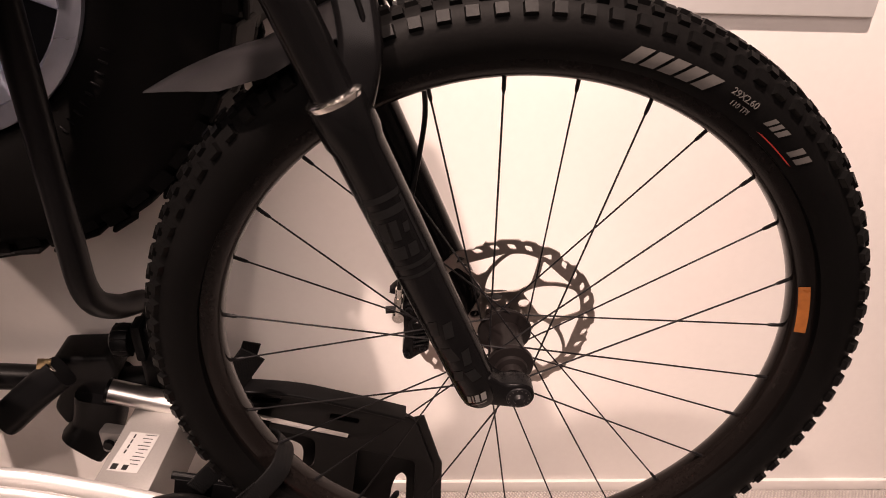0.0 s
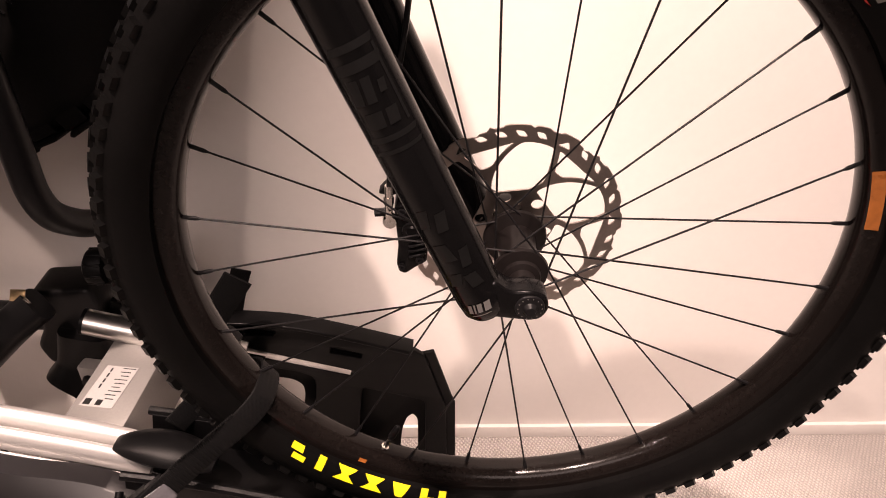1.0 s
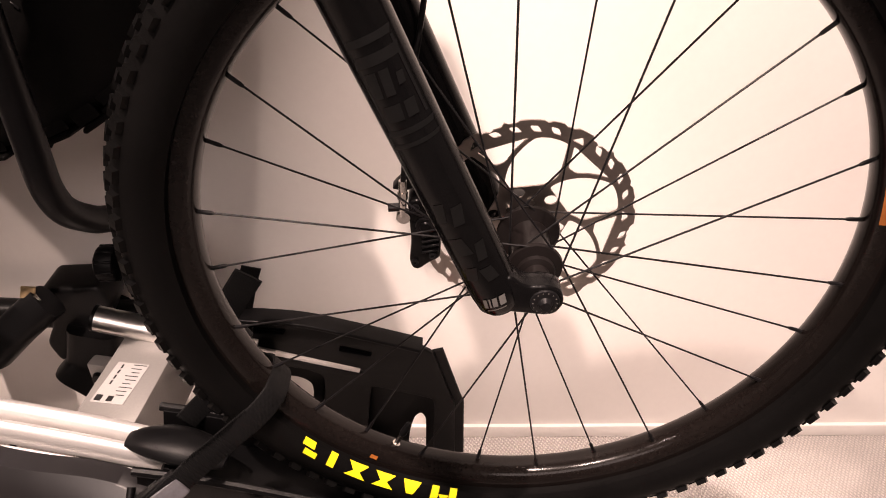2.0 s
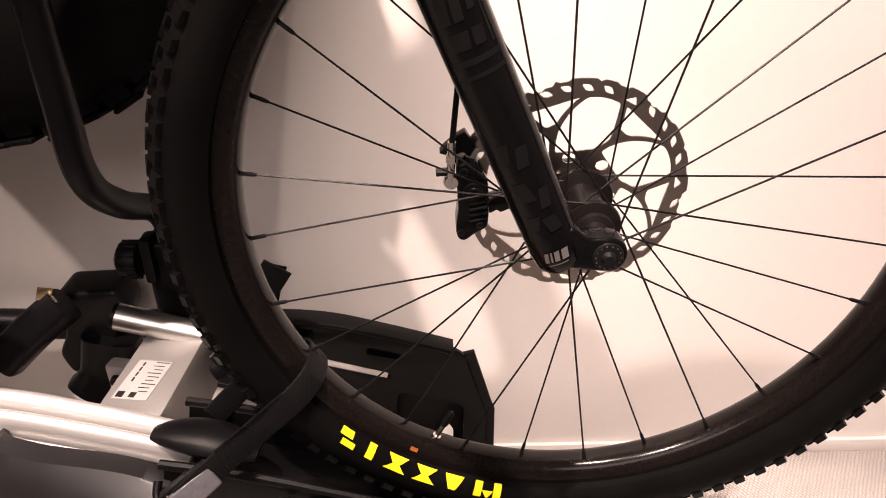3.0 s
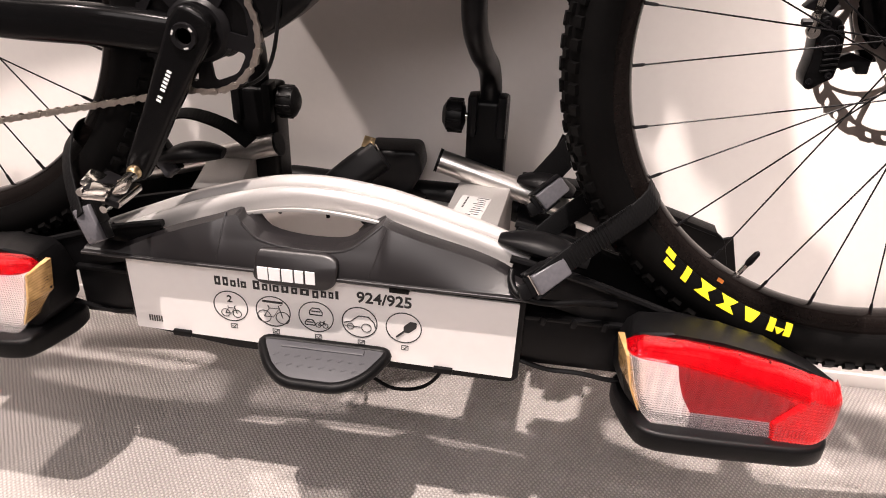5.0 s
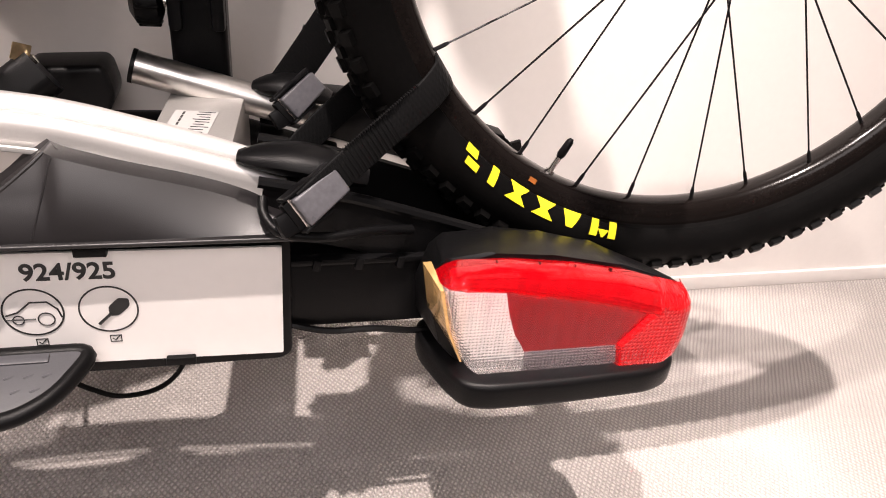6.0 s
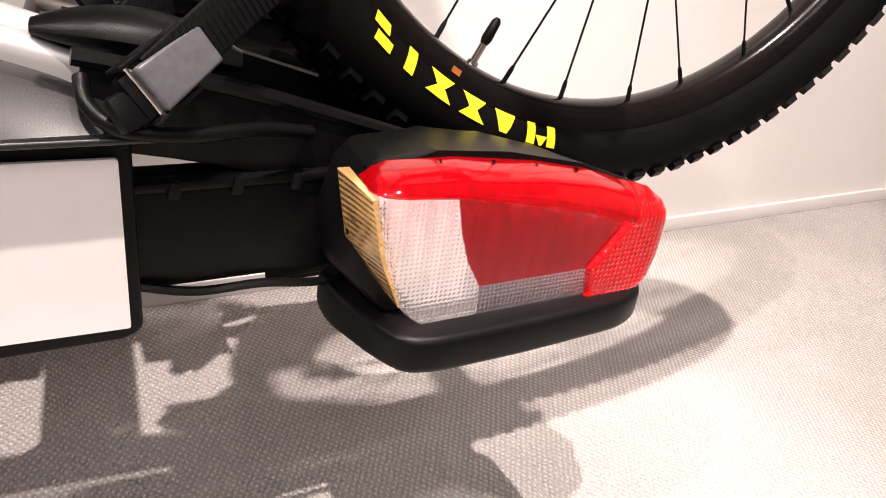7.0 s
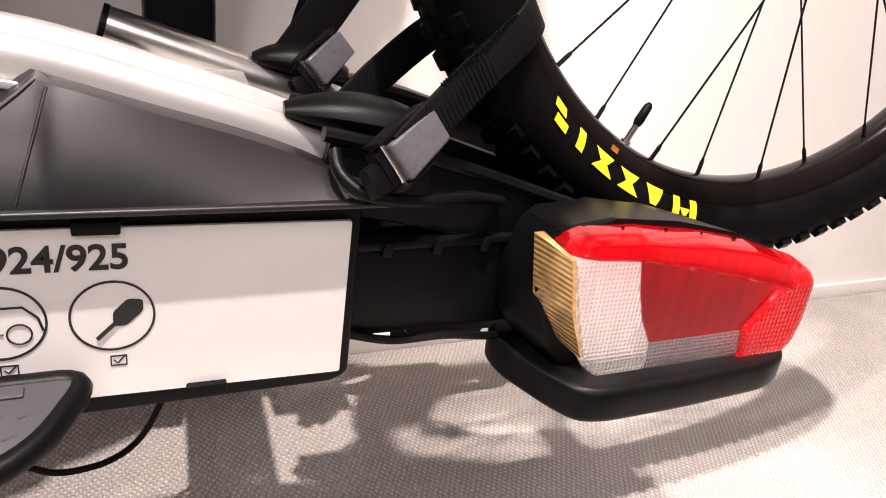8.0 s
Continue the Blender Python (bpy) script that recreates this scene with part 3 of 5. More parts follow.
for a0, a1 in ((-28, -19), (-15, -11), (-7, 4), (9, 24)):
    part("fork_mark", leg_patch(0.6945, 0.7025, a0, a1, MARKGREY, 4), MARKGREY, near_leg, "small white block of a mark")
part("fork_mark", leg_patch(0.6915, 0.6923, -26, 18, PALE), PALE, near_leg)
for z in (0.975,):
    for a0 in range(-30, 40, 9):
        part("fork_mark", leg_patch(z, z + 0.004, a0, a0 + 5, PALE), PALE, near_leg)

# brake caliper and hose
cal = [(0.1525, 0.724), (0.159, 0.728), (0.173, 0.724), (0.181, 0.709), (0.182, 0.696), (0.1825, 0.677), (0.1815, 0.664), (0.171, 0.658), (0.161, 0.650), (0.155, 0.652), (0.1525, 0.661), (0.155, 0.682), (0.154, 0.698)]
caliper = part("brake_caliper", plate([rounded(cal, 0.0035)], RY - 0.020, RY + 0.014, 0.0025), GLOSS, bike, "black disc brake caliper")
part("piston_cap", lathe([(0.0, -0.003), (0.0045, -0.003), (0.0055, -0.0015), (0.0085, -0.002), (0.0095, 0.003), (0.0, 0.003)], (0.168, RY - 0.021, 0.700), 20, closed=False), SATIN, caliper)
for x, z, r in ((0.1595, 0.7195, 0.0038), (0.1575, 0.660, 0.0032), (0.1745, 0.668, 0.0035), (0.1735, 0.7165, 0.0028)):
    part("caliper_bolt", lathe([(0.0, -0.0015), (r * 0.5, -0.0015), (r * 0.55, -0.0032), (r, -0.0030), (r, 0.002), (0.0, 0.002)], (x, RY - 0.0205, z), 12, closed=False), SATIN, caliper)
for i in range(4):
    part("cooling_fin", box((0.1725, RY - 0.0215, 0.6905 - 0.0058 * i), (0.016, 0.003, 0.0022), (0, -12, 0), 0.0006, 1), SATIN, caliper)
part("pad_fin", plate([rounded([(0.1600, 0.7245), (0.170, 0.7235), (0.1745, 0.735), (0.166, 0.7345)], 0.002)], RY - 0.004, RY + 0.006, 0.001), MATTALU, caliper, "bare metal brake pad tab")
part("banjo", tube([(0.1475, RY - 0.021, 0.711), (0.1490, RY - 0.021, 0.748)], 0.0037, seg=12, straight=True), CHROME, caliper, "bright hose fitting")
part("banjo_collar", tube([(0.1483, RY - 0.021, 0.729), (0.1486, RY - 0.021, 0.7365)], 0.0047, seg=6, straight=True), CHROME, caliper)
part("banjo_eye", lathe([(0.0, -0.004), (0.006, -0.004), (0.0068, -0.002), (0.0068, 0.004), (0.0, 0.004)], (0.1485, RY - 0.020, 0.7105), 16, closed=False), CHROME, caliper)
part("banjo_bolt", tube([(0.135, RY - 0.020, 0.7195), (0.150, RY - 0.020, 0.7205)], 0.0040, seg=6, straight=True), SATIN, caliper)
part("adapter", plate([rounded([(0.138, 0.731), (0.143, 0.737), (0.153, 0.746), (0.161, 0.751), (0.166, 0.743), (0.171, 0.738), (0.165, 0.727), (0.159, 0.732), (0.149, 0.728)], 0.0015)], RY - 0.006, RY + 0.008, 0.0012), SATIN, caliper)
part("adapter", plate([rounded([(0.181, 0.677), (0.192, 0.684), (0.199, 0.687), (0.222, 0.680), (0.222, 0.666), (0.211, 0.665), (0.206, 0.673), (0.195, 0.668), (0.192, 0.671), (0.185, 0.667)], 0.0012)], RY + 0.002, RY + 0.013, 0.001), SATIN, caliper)
part("mount_bracket", plate([rounded([(0.166, 0.741), (0.176, 0.752), (0.192, 0.752), (0.204, 0.742), (0.196, 0.732), (0.184, 0.737), (0.176, 0.730)], 0.003), [(0.184 + 0.003 * math.cos(a), 0.744 + 0.0022 * math.sin(a)) for a in (0, 1, 2, 3, 4, 5)]], RY + 0.006, RY + 0.011, 0.0008), STEEL, caliper, "drilled steel mount bracket")
part("fork_mount", plate([rounded([(0.190, 0.750), (0.210, 0.728), (0.236, 0.700), (0.262, 0.704), (0.272, 0.690), (0.262, 0.676), (0.228, 0.680), (0.204, 0.708), (0.182, 0.738)], 0.006)],
                         RY + 0.012, RY + 0.030, 0.003), GLOSS, far_leg)
part("brake_hose", tube([(0.149, RY - 0.021, 0.745), (0.152, RY - 0.018, 0.775), (0.158, RY - 0.012, 0.83), (0.168, RY + 0.004, 0.885), (0.173, RY + 0.006, 0.94), (0.160, RY - 0.01, 1.00), (0.12, RY - 0.04, 1.08), (0.06, RY - 0.05, 1.2)], 0.0026, seg=8),
     PLASTIC, bike, "thin black brake hose")
part("shift_cable", tube([(0.118, WY - 0.045, 0.985), (0.126, WY - 0.052, 1.03), (0.108, WY - 0.055, 1.09), (0.07, WY - 0.05, 1.2)], 0.0024, seg=8), PLASTIC, bike)


def mudguard():
    bm = bmesh.new()
    rows = []
    n, k = 14, 10
    for i in range(n + 1):
        u = i / n
        th = 140.5 - 26 * u
        r = 0.425 - 0.038 * min(1, u * 1.7)
        w = 0.048 * min(1, (u * 2.6 + 0.03)) ** 0.75
        row = []
        for j in range(k + 1):
            s = 2 * j / k - 1
            row.append(bm.verts.new(around((WX, WZ), r - 0.019 * s * s * min(1, u * 3), th, WY + w * s)))
        rows.append(row)
    for i in range(n):
        for j in range(k):
            bm.faces.new((rows[i][j], rows[i][j + 1], rows[i + 1][j + 1], rows[i + 1][j]))
    bmesh.ops.solidify(bm, geom=list(bm.faces), thickness=0.002)
    return bm


part("mudguard", mudguard(), GUARD, bike, "pointed grey plastic mudguard over the tyre")

# frame
part("down_tube", sweep(glide([(-0.50, WY, 0.690), (-0.462, WY, 0.722), (-0.410, WY, 0.765), (-0.358, WY, 0.825), (-0.25, WY, 1.01), (-0.13, WY, 1.21)], 8), slab(0.064, 0.105, 0.026, 5), up=(-0.8, 0, 0.6),
                        scales=None), GLOSS, bike, "black carbon down tube")
part("bottom_bracket_shell", lathe([(0.0, -0.042), (0.030, -0.042), (0.036, -0.036), (0.038, 0.0), (0.036, 0.036), (0.030, 0.042), (0.0, 0.042)], (BX, WY, BZ), 36, closed=False), SATIN, bike)
part("shock_mount", plate([rounded([(-0.56, 0.70), (-0.52, 0.66), (-0.435, 0.668), (-0.392, 0.692), (-0.352, 0.728), (-0.40, 0.85), (-0.50, 0.92), (-0.58, 0.90)], 0.03)], WY - 0.034, WY + 0.034, 0.010), GLOSS, bike,
     "black lower frame junction")
part("seat_tube", sweep([(-0.535, WY, 0.72), (-0.60, WY, 0.95), (-0.66, WY, 1.2)], slab(0.05, 0.06, 0.02, 4), up=(1, 0, 0.2)), GLOSS, bike, "black seat tube")
for s in (-1, 1):
    y = WY + s * 0.046
    part("chain_stay", sweep(glide([(-0.52, WY + s * 0.030, 0.675), (-0.60, y, 0.684), (-0.74, y, 0.688), (-0.90, WY + s * 0.062, 0.725)], 8), slab(0.026, 0.046, 0.012), up=(0, 0, 1)), GLOSS, bike, "flat black chain stay")
    part("seat_stay", sweep(glide([(-0.905, WY + s * 0.062, 0.735), (-0.80, WY + s * 0.052, 0.88), (-0.66, WY + s * 0.045, 1.02)], 6), slab(0.016, 0.028, 0.006), up=(0, 0, 1)), SATIN, bike)
for p in ((-0.435, 0.766), (-0.502, 0.80)):
    part("frame_bolt", lathe([(0.0, -0.003), (0.003, -0.003), (0.004, -0.0045), (0.0085, -0.004), (0.009, 0.002), (0.0, 0.002)], (p[0], WY - 0.035, p[1]), 18, closed=False), SATIN, bike)
part("frame_cable", tube([(-0.395, WY - 0.035, 0.72), (-0.405, WY - 0.04, 0.665), (-0.425, WY - 0.035, 0.635), (-0.47, WY - 0.02, 0.618), (-0.54, WY - 0.01, 0.625)], 0.0022, seg=8), PLASTIC, bike, "thin black cable looping under the frame")

# front end and seat, above the walk's view
part("head_tube", sweep([(-0.045, WY, 1.27), (-0.10, WY, 1.395)], ring(0.027, n=24), up=(0, 1, 0)), GLOSS, bike, "black head tube")
part("top_tube", sweep(glide([(-0.09, WY, 1.36), (-0.30, WY, 1.26), (-0.62, WY, 1.12)], 6), slab(0.045, 0.05, 0.018, 4), up=(0, 0, 1)), GLOSS, bike, "black top tube")
part("stem", tube([(-0.105, WY, 1.41), (-0.055, WY, 1.425)], 0.017, seg=16, straight=True), SATIN, bike)
part("handlebar", tube([(-0.10, WY - 0.37, 1.455), (-0.07, WY - 0.16, 1.45), (-0.055, WY - 0.04, 1.425), (-0.055, WY + 0.04, 1.425), (-0.07, WY + 0.16, 1.45), (-0.10, WY + 0.36, 1.455)], 0.013, seg=14), SATIN, bike, "black handlebar")
part("seat_post", tube([(-0.655, WY, 1.18), (-0.70, WY, 1.36)], 0.0155, seg=16, straight=True), SATIN, bike)
part("saddle", sweep(glide([(-0.84, WY, 1.39), (-0.76, WY, 1.385), (-0.66, WY, 1.385), (-0.56, WY, 1.38)], 5), slab(0.13, 0.035, 0.014, 4), up=(0, 0, 1),
                     scales=[(1 - 0.8 * (i / 15) ** 0.8, 1.0) for i in range(16)]), PLASTIC, bike, "black saddle")

# crankset
CY = WY - 0.036
teeth = []
for i in range(128):
    r = 0.0665 + (0.0035 if i % 4 in (1, 2) else -0.0012)
    p = around((BX, BZ), r, i * 360 / 128, 0)
    teeth.append((p.x, p.z))
win = []
for s in range(5):
    q = [around((BX, BZ), r, s * 72 + 20 + d, 0) for r, d in ((0.030, -18), (0.030, 20), (0.057, 29), (0.060, 5), (0.057, -25))]
    win.append(rounded([(p.x, p.z) for p in q], 0.007, 4))
part("chainring", plate([teeth] + win, CY - 0.0018, CY + 0.0018), SATIN, bike, "black toothed chainring with five openings")
PEX, PEZ = -0.572, 0.525
ca = Vector((PEX - BX, 0, PEZ - BZ)).normalized()
cs = Vector((-ca.z, 0, ca.x))
arm = []
for along, half in ((-0.030, 0.010), (-0.024, 0.020), (-0.006, 0.0245), (0.030, 0.0215), (0.10, 0.0165), (0.165, 0.0150), (0.186, 0.013), (0.192, 0.006)):
    arm.append((along, half))
crank_line = [Vector((BX, 0, BZ)) + ca * a + cs * h for a, h in arm] + [Vector((BX, 0, BZ)) + ca * a - cs * h for a, h in arm[::-1]]
crank = part("crank_arm", plate([rounded([(p.x, p.z) for p in crank_line], 0.006)], CY - 0.032, CY - 0.010, 0.006), GLOSS, bike, "black carbon crank arm")
part("crank_bolt", lathe([(0.0, 0.002), (0.008, 0.002), (0.009, -0.0015), (0.0135, -0.002), (0.0145, 0.001), (0.0145, 0.006), (0.0, 0.006)], (BX, CY - 0.034, BZ), 24, closed=False), SATIN, crank)
mk = Vector((BX, 0, BZ)) + ca * 0.045
for i in range(9):
    if i == 6:
        continue
    p = mk + ca * (i * 0.0046) + cs * -0.002
    part("crank_mark", box((p.x, CY - 0.0325, p.z), (0.0052, 0.0008, 0.0026), (0, math.degrees(math.atan2(-ca.x, -ca.z)), 0), 0), WHITE, crank, "white block of a mark")
for i in range(3):
    p = around((BX, BZ), 0.0118, 40 + i * 120, CY - 0.0363)
    part("crank_tick", box(p, (0.0050, 0.0008, 0.0018), (0, 90 - (40 + i * 120), 0), 0), PAPER, crank)
pedal_c = Vector((PEX - 0.012, CY - 0.062, PEZ - 0.010))
pedal = part("pedal", box(pedal_c, (0.044, 0.052, 0.010), (0, 20, 0), 0.004, 2), SATIN, bike, "worn metal clip pedal")
part("pedal_axle", tube([(PEX, CY - 0.02, PEZ), (PEX, CY - 0.062, PEZ - 0.004)], 0.0065, seg=14, straight=True), CHROME, pedal)
for dx, dy, dz, ry, sx in ((-0.020, 0.000, 0.010, 25, 0.020), (0.016, -0.004, 0.007, -18, 0.016), (-0.004, -0.020, 0.006, 5, 0.026), (-0.010, 0.012, -0.012, 12, 0.022)):
    part("pedal_binding", box(pedal_c + Vector((dx, dy, dz)), (sx, 0.030, 0.006), (6, ry, 10), 0.0025, 2), CHROME, pedal)
for dx, dz in ((-0.024, 0.004), (0.018, -0.006), (0.0, -0.014)):
    part("pedal_spring", tube([pedal_c + Vector((dx, -0.024, dz)), pedal_c + Vector((dx, 0.022, dz))], 0.0045, seg=10, straight=True), CHROME, pedal)
part("pedal_bolt", lathe([(0.0, -0.004), (0.006, -0.004), (0.0085, 0.0), (0.0085, 0.008), (0.0, 0.008)], (PEX, CY - 0.036, PEZ), 16, closed=False), BRASS, crank)

# chain: one wide and one narrow link, copied along the run


def link_mesh(half, h, wid, name):
    bm = bmesh.new()
    for s in (-1, 1):
        out = []
        for i in range(16):
            a = 2 * math.pi * i / 16
            cx = half if math.cos(a) >= 0 else -half
            waist = 1.0
            out.append((cx + h * math.cos(a), h * math.sin(a) * waist))
        out.insert(4 + 1, (0, h))
        out.insert(12 + 2, (0, -h))
        out2 = []
        for x, z in out:
            out2.append((x, z * (0.70 if abs(x) < half * 0.6 else 1)))
        a = [bm.verts.new((x, s * wid - 0.0005, z)) for x, z in out2]
        b = [bm.verts.new((x, s * wid + 0.0005, z)) for x, z in out2]
        bm.faces.new(a)
        bm.faces.new(b[::-1])
        for i in range(18):
            bm.faces.new((a[i], a[(i + 1) % 18], b[(i + 1) % 18], b[i]))
    for x in (-half, half):
        q = bmesh.new()
        bmesh.ops.create_cone(q, cap_ends=True, segments=8, radius1=0.0019, radius2=0.0019, depth=2 * wid + 0.0022, matrix=pose(x, 0, 0, 90))
        merge(bm, q)
    me = bpy.data.meshes.new(name)
    bmesh.ops.recalc_face_normals(bm, faces=bm.faces)
    bm.to_mesh(me)
    bm.free()
    me.materials.append(CHAIN)
    return me


OUTER, INNER = link_mesh(0.00635, 0.0043, 0.0031, "chain_link"), link_mesh(0.00635, 0.0034, 0.0017, "chain_link")
run = [Vector((-1.00, CY, 0.50 + 0.012)), Vector((-0.764, CY, 0.558))]
run += [around((BX, BZ), 0.0672, a, CY) for a in range(-100, 116, 6)]
run += [Vector((-0.66, CY, 0.766)), Vector((-0.93, CY, 0.775))]
step, i, pos, k = 0.0127, 0, run[0].copy(), 0
while i < len(run) - 1 and k < 120:
    need = step
    start = pos.copy()
    while i < len(run) - 1:
        d = (run[i + 1] - pos).length
        if d >= need:
            pos = pos + (run[i + 1] - pos).normalized() * need
            need = 0
            break
        need -= d
        pos = run[i + 1].copy()
        i += 1
    if need:
        break
    ob = new("chain_link", OUTER if k % 2 else INNER)
    d = pos - start
    ob.matrix_world = Matrix.Translation((pos + start) / 2 - bike.location) @ Matrix.Rotation(-math.atan2(d.z, d.x), 4, "Y")
    ob.parent = bike
    k += 1

# ---- the spare wheel on the wall ----
SX, SZ = -0.362, 1.040
spare = thing("spare_wheel", (SX, WALL_Y, SZ), "black off-road spare wheel with alloy rim mounted on the wall", "wheel")
prof = [(0.195, 0.93), (0.203, 0.918), (0.235, 0.905), (0.280, 0.905), (0.315, 0.918), (0.338, 0.935), (0.348, 0.960), (0.349, 1.02), (0.349, 1.08), (0.338, 1.115), (0.30, 1.135), (0.20, 1.135)]
st = part("tyre", lathe(prof, (SX, 0, SZ), 96), RUBBER, spare, "wide black off-road tyre")
bm = bmesh.new()
for i in range(54):
    th = i * 360 / 54
    for y, w, off in ((0.956, 0.060, 0), (1.022, 0.055, 3.3), (1.088, 0.060, 0)):
        p = around((SX, SZ), 0.3490, th + off, y)
        box(p, (0.006, w, 0.036), (0, 180 - th - off, 14 if i % 2 else -10), 0.002, 1, bm)
    p = around((SX, SZ), 0.331, th, 0.931)
    box(p, (0.034 if i % 2 else 0.024, 0.003, 0.030), (0, 180 - th, 0), 0.003, 1, bm)
tr = part("tread", bm, RUBBER, st, "deep blocks of black tread", angle=20)
tr["kind"] = "stuff"
for i in range(9):
    p = around((SX, SZ), 0.228, -22 - i * 3.4, 0.9045)
    part("side_mark", box(p, (0.002, 0.002, 0.010), (0, -(-22 - i * 3.4) + 90, 0), 0.0005, 1), SATIN, st)
wr = part("wheel_rim", lathe([(0.198, 0.935), (0.195, 0.921), (0.174, 0.919), (0.169, 0.930), (0.172, 0.975), (0.168, 1.06), (0.180, 1.10), (0.196, 1.10)], (SX, 0, SZ), 96), ALLOY, spare, "bright alloy wheel rim")
part("wheel_dish", lathe([(0.0, 1.04), (0.170, 1.04), (0.170, 1.06), (0.0, 1.06)], (SX, 0, SZ), 48, closed=False), PLASTIC, wr)
for s in range(6):
    th = s * 60 - 5
    d = around((0, 0), 1, th, 0)
    c0, c1 = Vector((SX, 0.955, SZ)), Vector((SX, 0.938, SZ)) + d * 0.176
    part("wheel_spoke", sweep([c0 + d * 0.03, c0 + d * 0.1, c1], slab(0.052, 0.03, 0.008), up=(0, -1, 0), scales=[1.0, 1.05, 1.5]), ALLOY, wr)
part("wheel_hub", lathe([(0.0, 0.935), (0.03, 0.937), (0.045, 0.95), (0.045, 1.05), (0.0, 1.05)], (SX, 0, SZ), 36, closed=False), ALLOY, wr)
part("wall_bracket", lathe([(0.0, 1.05), (0.07, 1.05), (0.07, 1.156), (0.0, 1.156)], (SX, 0, SZ), 24, closed=False), PLASTIC, spare)

# ---- the carrier ----
carrier = thing("bike_carrier", (-0.35, 0.85, 0.33), "folding tow-bar bike carrier in black plastic and aluminium", "bike carrier")
# arched rail over the front panel
arch = glide([(-0.670, 0.748, 0.402), (-0.620, 0.748, 0.424), (-0.51, 0.748, 0.468), (-0.40, 0.748, 0.494), (-0.30, 0.748, 0.4885), (-0.215, 0.748, 0.467), (-0.150, 0.748, 0.4465), (-0.112, 0.748, 0.431)], 8)
sec = []
for cx, hw in ((0.0118, 0.0092), (-0.0112, 0.0086)):
    for i in range(9):
        a = math.pi * i / 8
        sec.append((cx + hw * math.cos(a), 0.010 * math.sin(a)))
    if cx > 0:
        sec += [(0.0022, -0.007), (-0.0022, -0.007)]
sec += [(-0.0198, -0.012), (0.0210, -0.012)]
rail = sweep(arch, sec, up=(0, 0, 1))
for v in rail.verts:
    if v.co.y < 0.748:
        v.co.y = 0.748 + (v.co.y - 0.748) * 0.74
    v.co.z += 0.34 * (v.co.y - 0.748)
part("arched_rail", rail, SILVERPAINT, carrier, "twin arched silver aluminium rail")
part("rail_trim", sweep([p + Vector((0, -0.0205, -0.0175)) for p in arch], slab(0.003, 0.005, 0.001), up=(0, 0, 1)), SILVERPAINT, carrier)
# handle panel


def arch_z(x):
    for a, b in zip(arch, arch[1:]):
        if a.x <= x <= b.x:
            return a.z + (b.z - a.z) * (x - a.x) / (b.x - a.x)
    return arch[-1].z if x > arch[-1].x else arch[0].z


notch = [(-0.2815, 0.4845), (-0.2845, 0.4800), (-0.298, 0.4680), (-0.318, 0.4535), (-0.340, 0.4470), (-0.388, 0.4460), (-0.432, 0.4525), (-0.4545, 0.4680), (-0.4640, 0.4800)]


def panel_y(x, z):
    """The panel's face: upright at its foot, leaning back above, wings swept back and a dished grip."""
    u = max(0.0, (z - 0.4185) / 0.072)
    y = 0.676 + 0.034 * u ** 1.7
    wing = max(0.0, abs(x + 0.381) - 0.105)
    y += 0.45 * wing ** 2 / 0.17 * min(1.0, u * 1.6)
    grip = 1 / (1 + math.exp((abs(x + 0.381) - 0.100) / 0.0022))
    return y + 0.0045 * grip * min(1.0, u * 2.2)


def panel_top(x):
    if notch[-1][0] < x < notch[0][0]:
        for (x1, z1), (x0, z0) in zip(notch, notch[1:]):
            if x0 <= x <= x1:
                return min(arch_z(x) - 0.0065, z0 + (z1 - z0) * (x - x0) / (x1 - x0))
    return max(arch_z(x) - 0.0065, 0.4225)


pan = bmesh.new()
cols = sorted({round(-0.652 + 0.554 * i / 150, 5) for i in range(151)} | {round(x, 5) for x, z in notch})
face, rear = [], []
for x in cols:
    zt = panel_top(x)
    zs = [0.4185 + (zt - 0.4185) * j / 14 for j in range(15)]
    face.append([pan.verts.new((x, panel_y(x, z), z)) for z in zs])
    rear.append([pan.verts.new((x, panel_y(x, z) + 0.022, z)) for z in zs])
for i in range(len(cols) - 1):
    for j in range(14):
        pan.faces.new((face[i][j], face[i + 1][j], face[i + 1][j + 1], face[i][j + 1]))
        pan.faces.new((rear[i][j], rear[i][j + 1], rear[i + 1][j + 1], rear[i + 1][j]))
    for j in (0, 14):
        pan.faces.new((face[i][j], face[i + 1][j], rear[i + 1][j], rear[i][j]))
for i in (0, len(cols) - 1):
    for j in range(14):
        pan.faces.new((face[i][j], face[i][j + 1], rear[i][j + 1], rear[i][j]))
panel = part("front_panel", pan, GRAPHITE, carrier, "graphite plastic front panel with a carrying handle opening")
part("panel_lip", sweep([(x, panel_y(x, 0.4185) + 0.001, 0.4185) for x in (-0.652 + 0.0277 * i for i in range(21))], slab(0.010, 0.004, 0.0015), up=(0, 0, 1)), GRAPHITE, panel)
lipline = glide([Vector((x, panel_y(x, z) + 0.0006, min(z, panel_top(x)))) for x, z in notch[1:-1]], 3)
part("handle_rim", sweep(lipline, ring(0.0017, n=8), up=(0, 1, 0)), GRAPHITE, panel)
for x0, x1 in ((-0.474, -0.482), (-0.279, -0.296)):
    part("panel_ridge", tube([(x0 + (x1 - x0) * u, panel_y(x0 + (x1 - x0) * u, 0.4765 - 0.054 * u) + 0.0005, 0.4765 - 0.054 * u) for u in (0, 0.25, 0.5, 0.75, 1)], 0.0011, seg=8), GRAPHITE, panel)
shelf = glide([Vector((x, panel_y(x, z) + 0.024, z - 0.003)) for x, z in notch[1:-1]], 3)
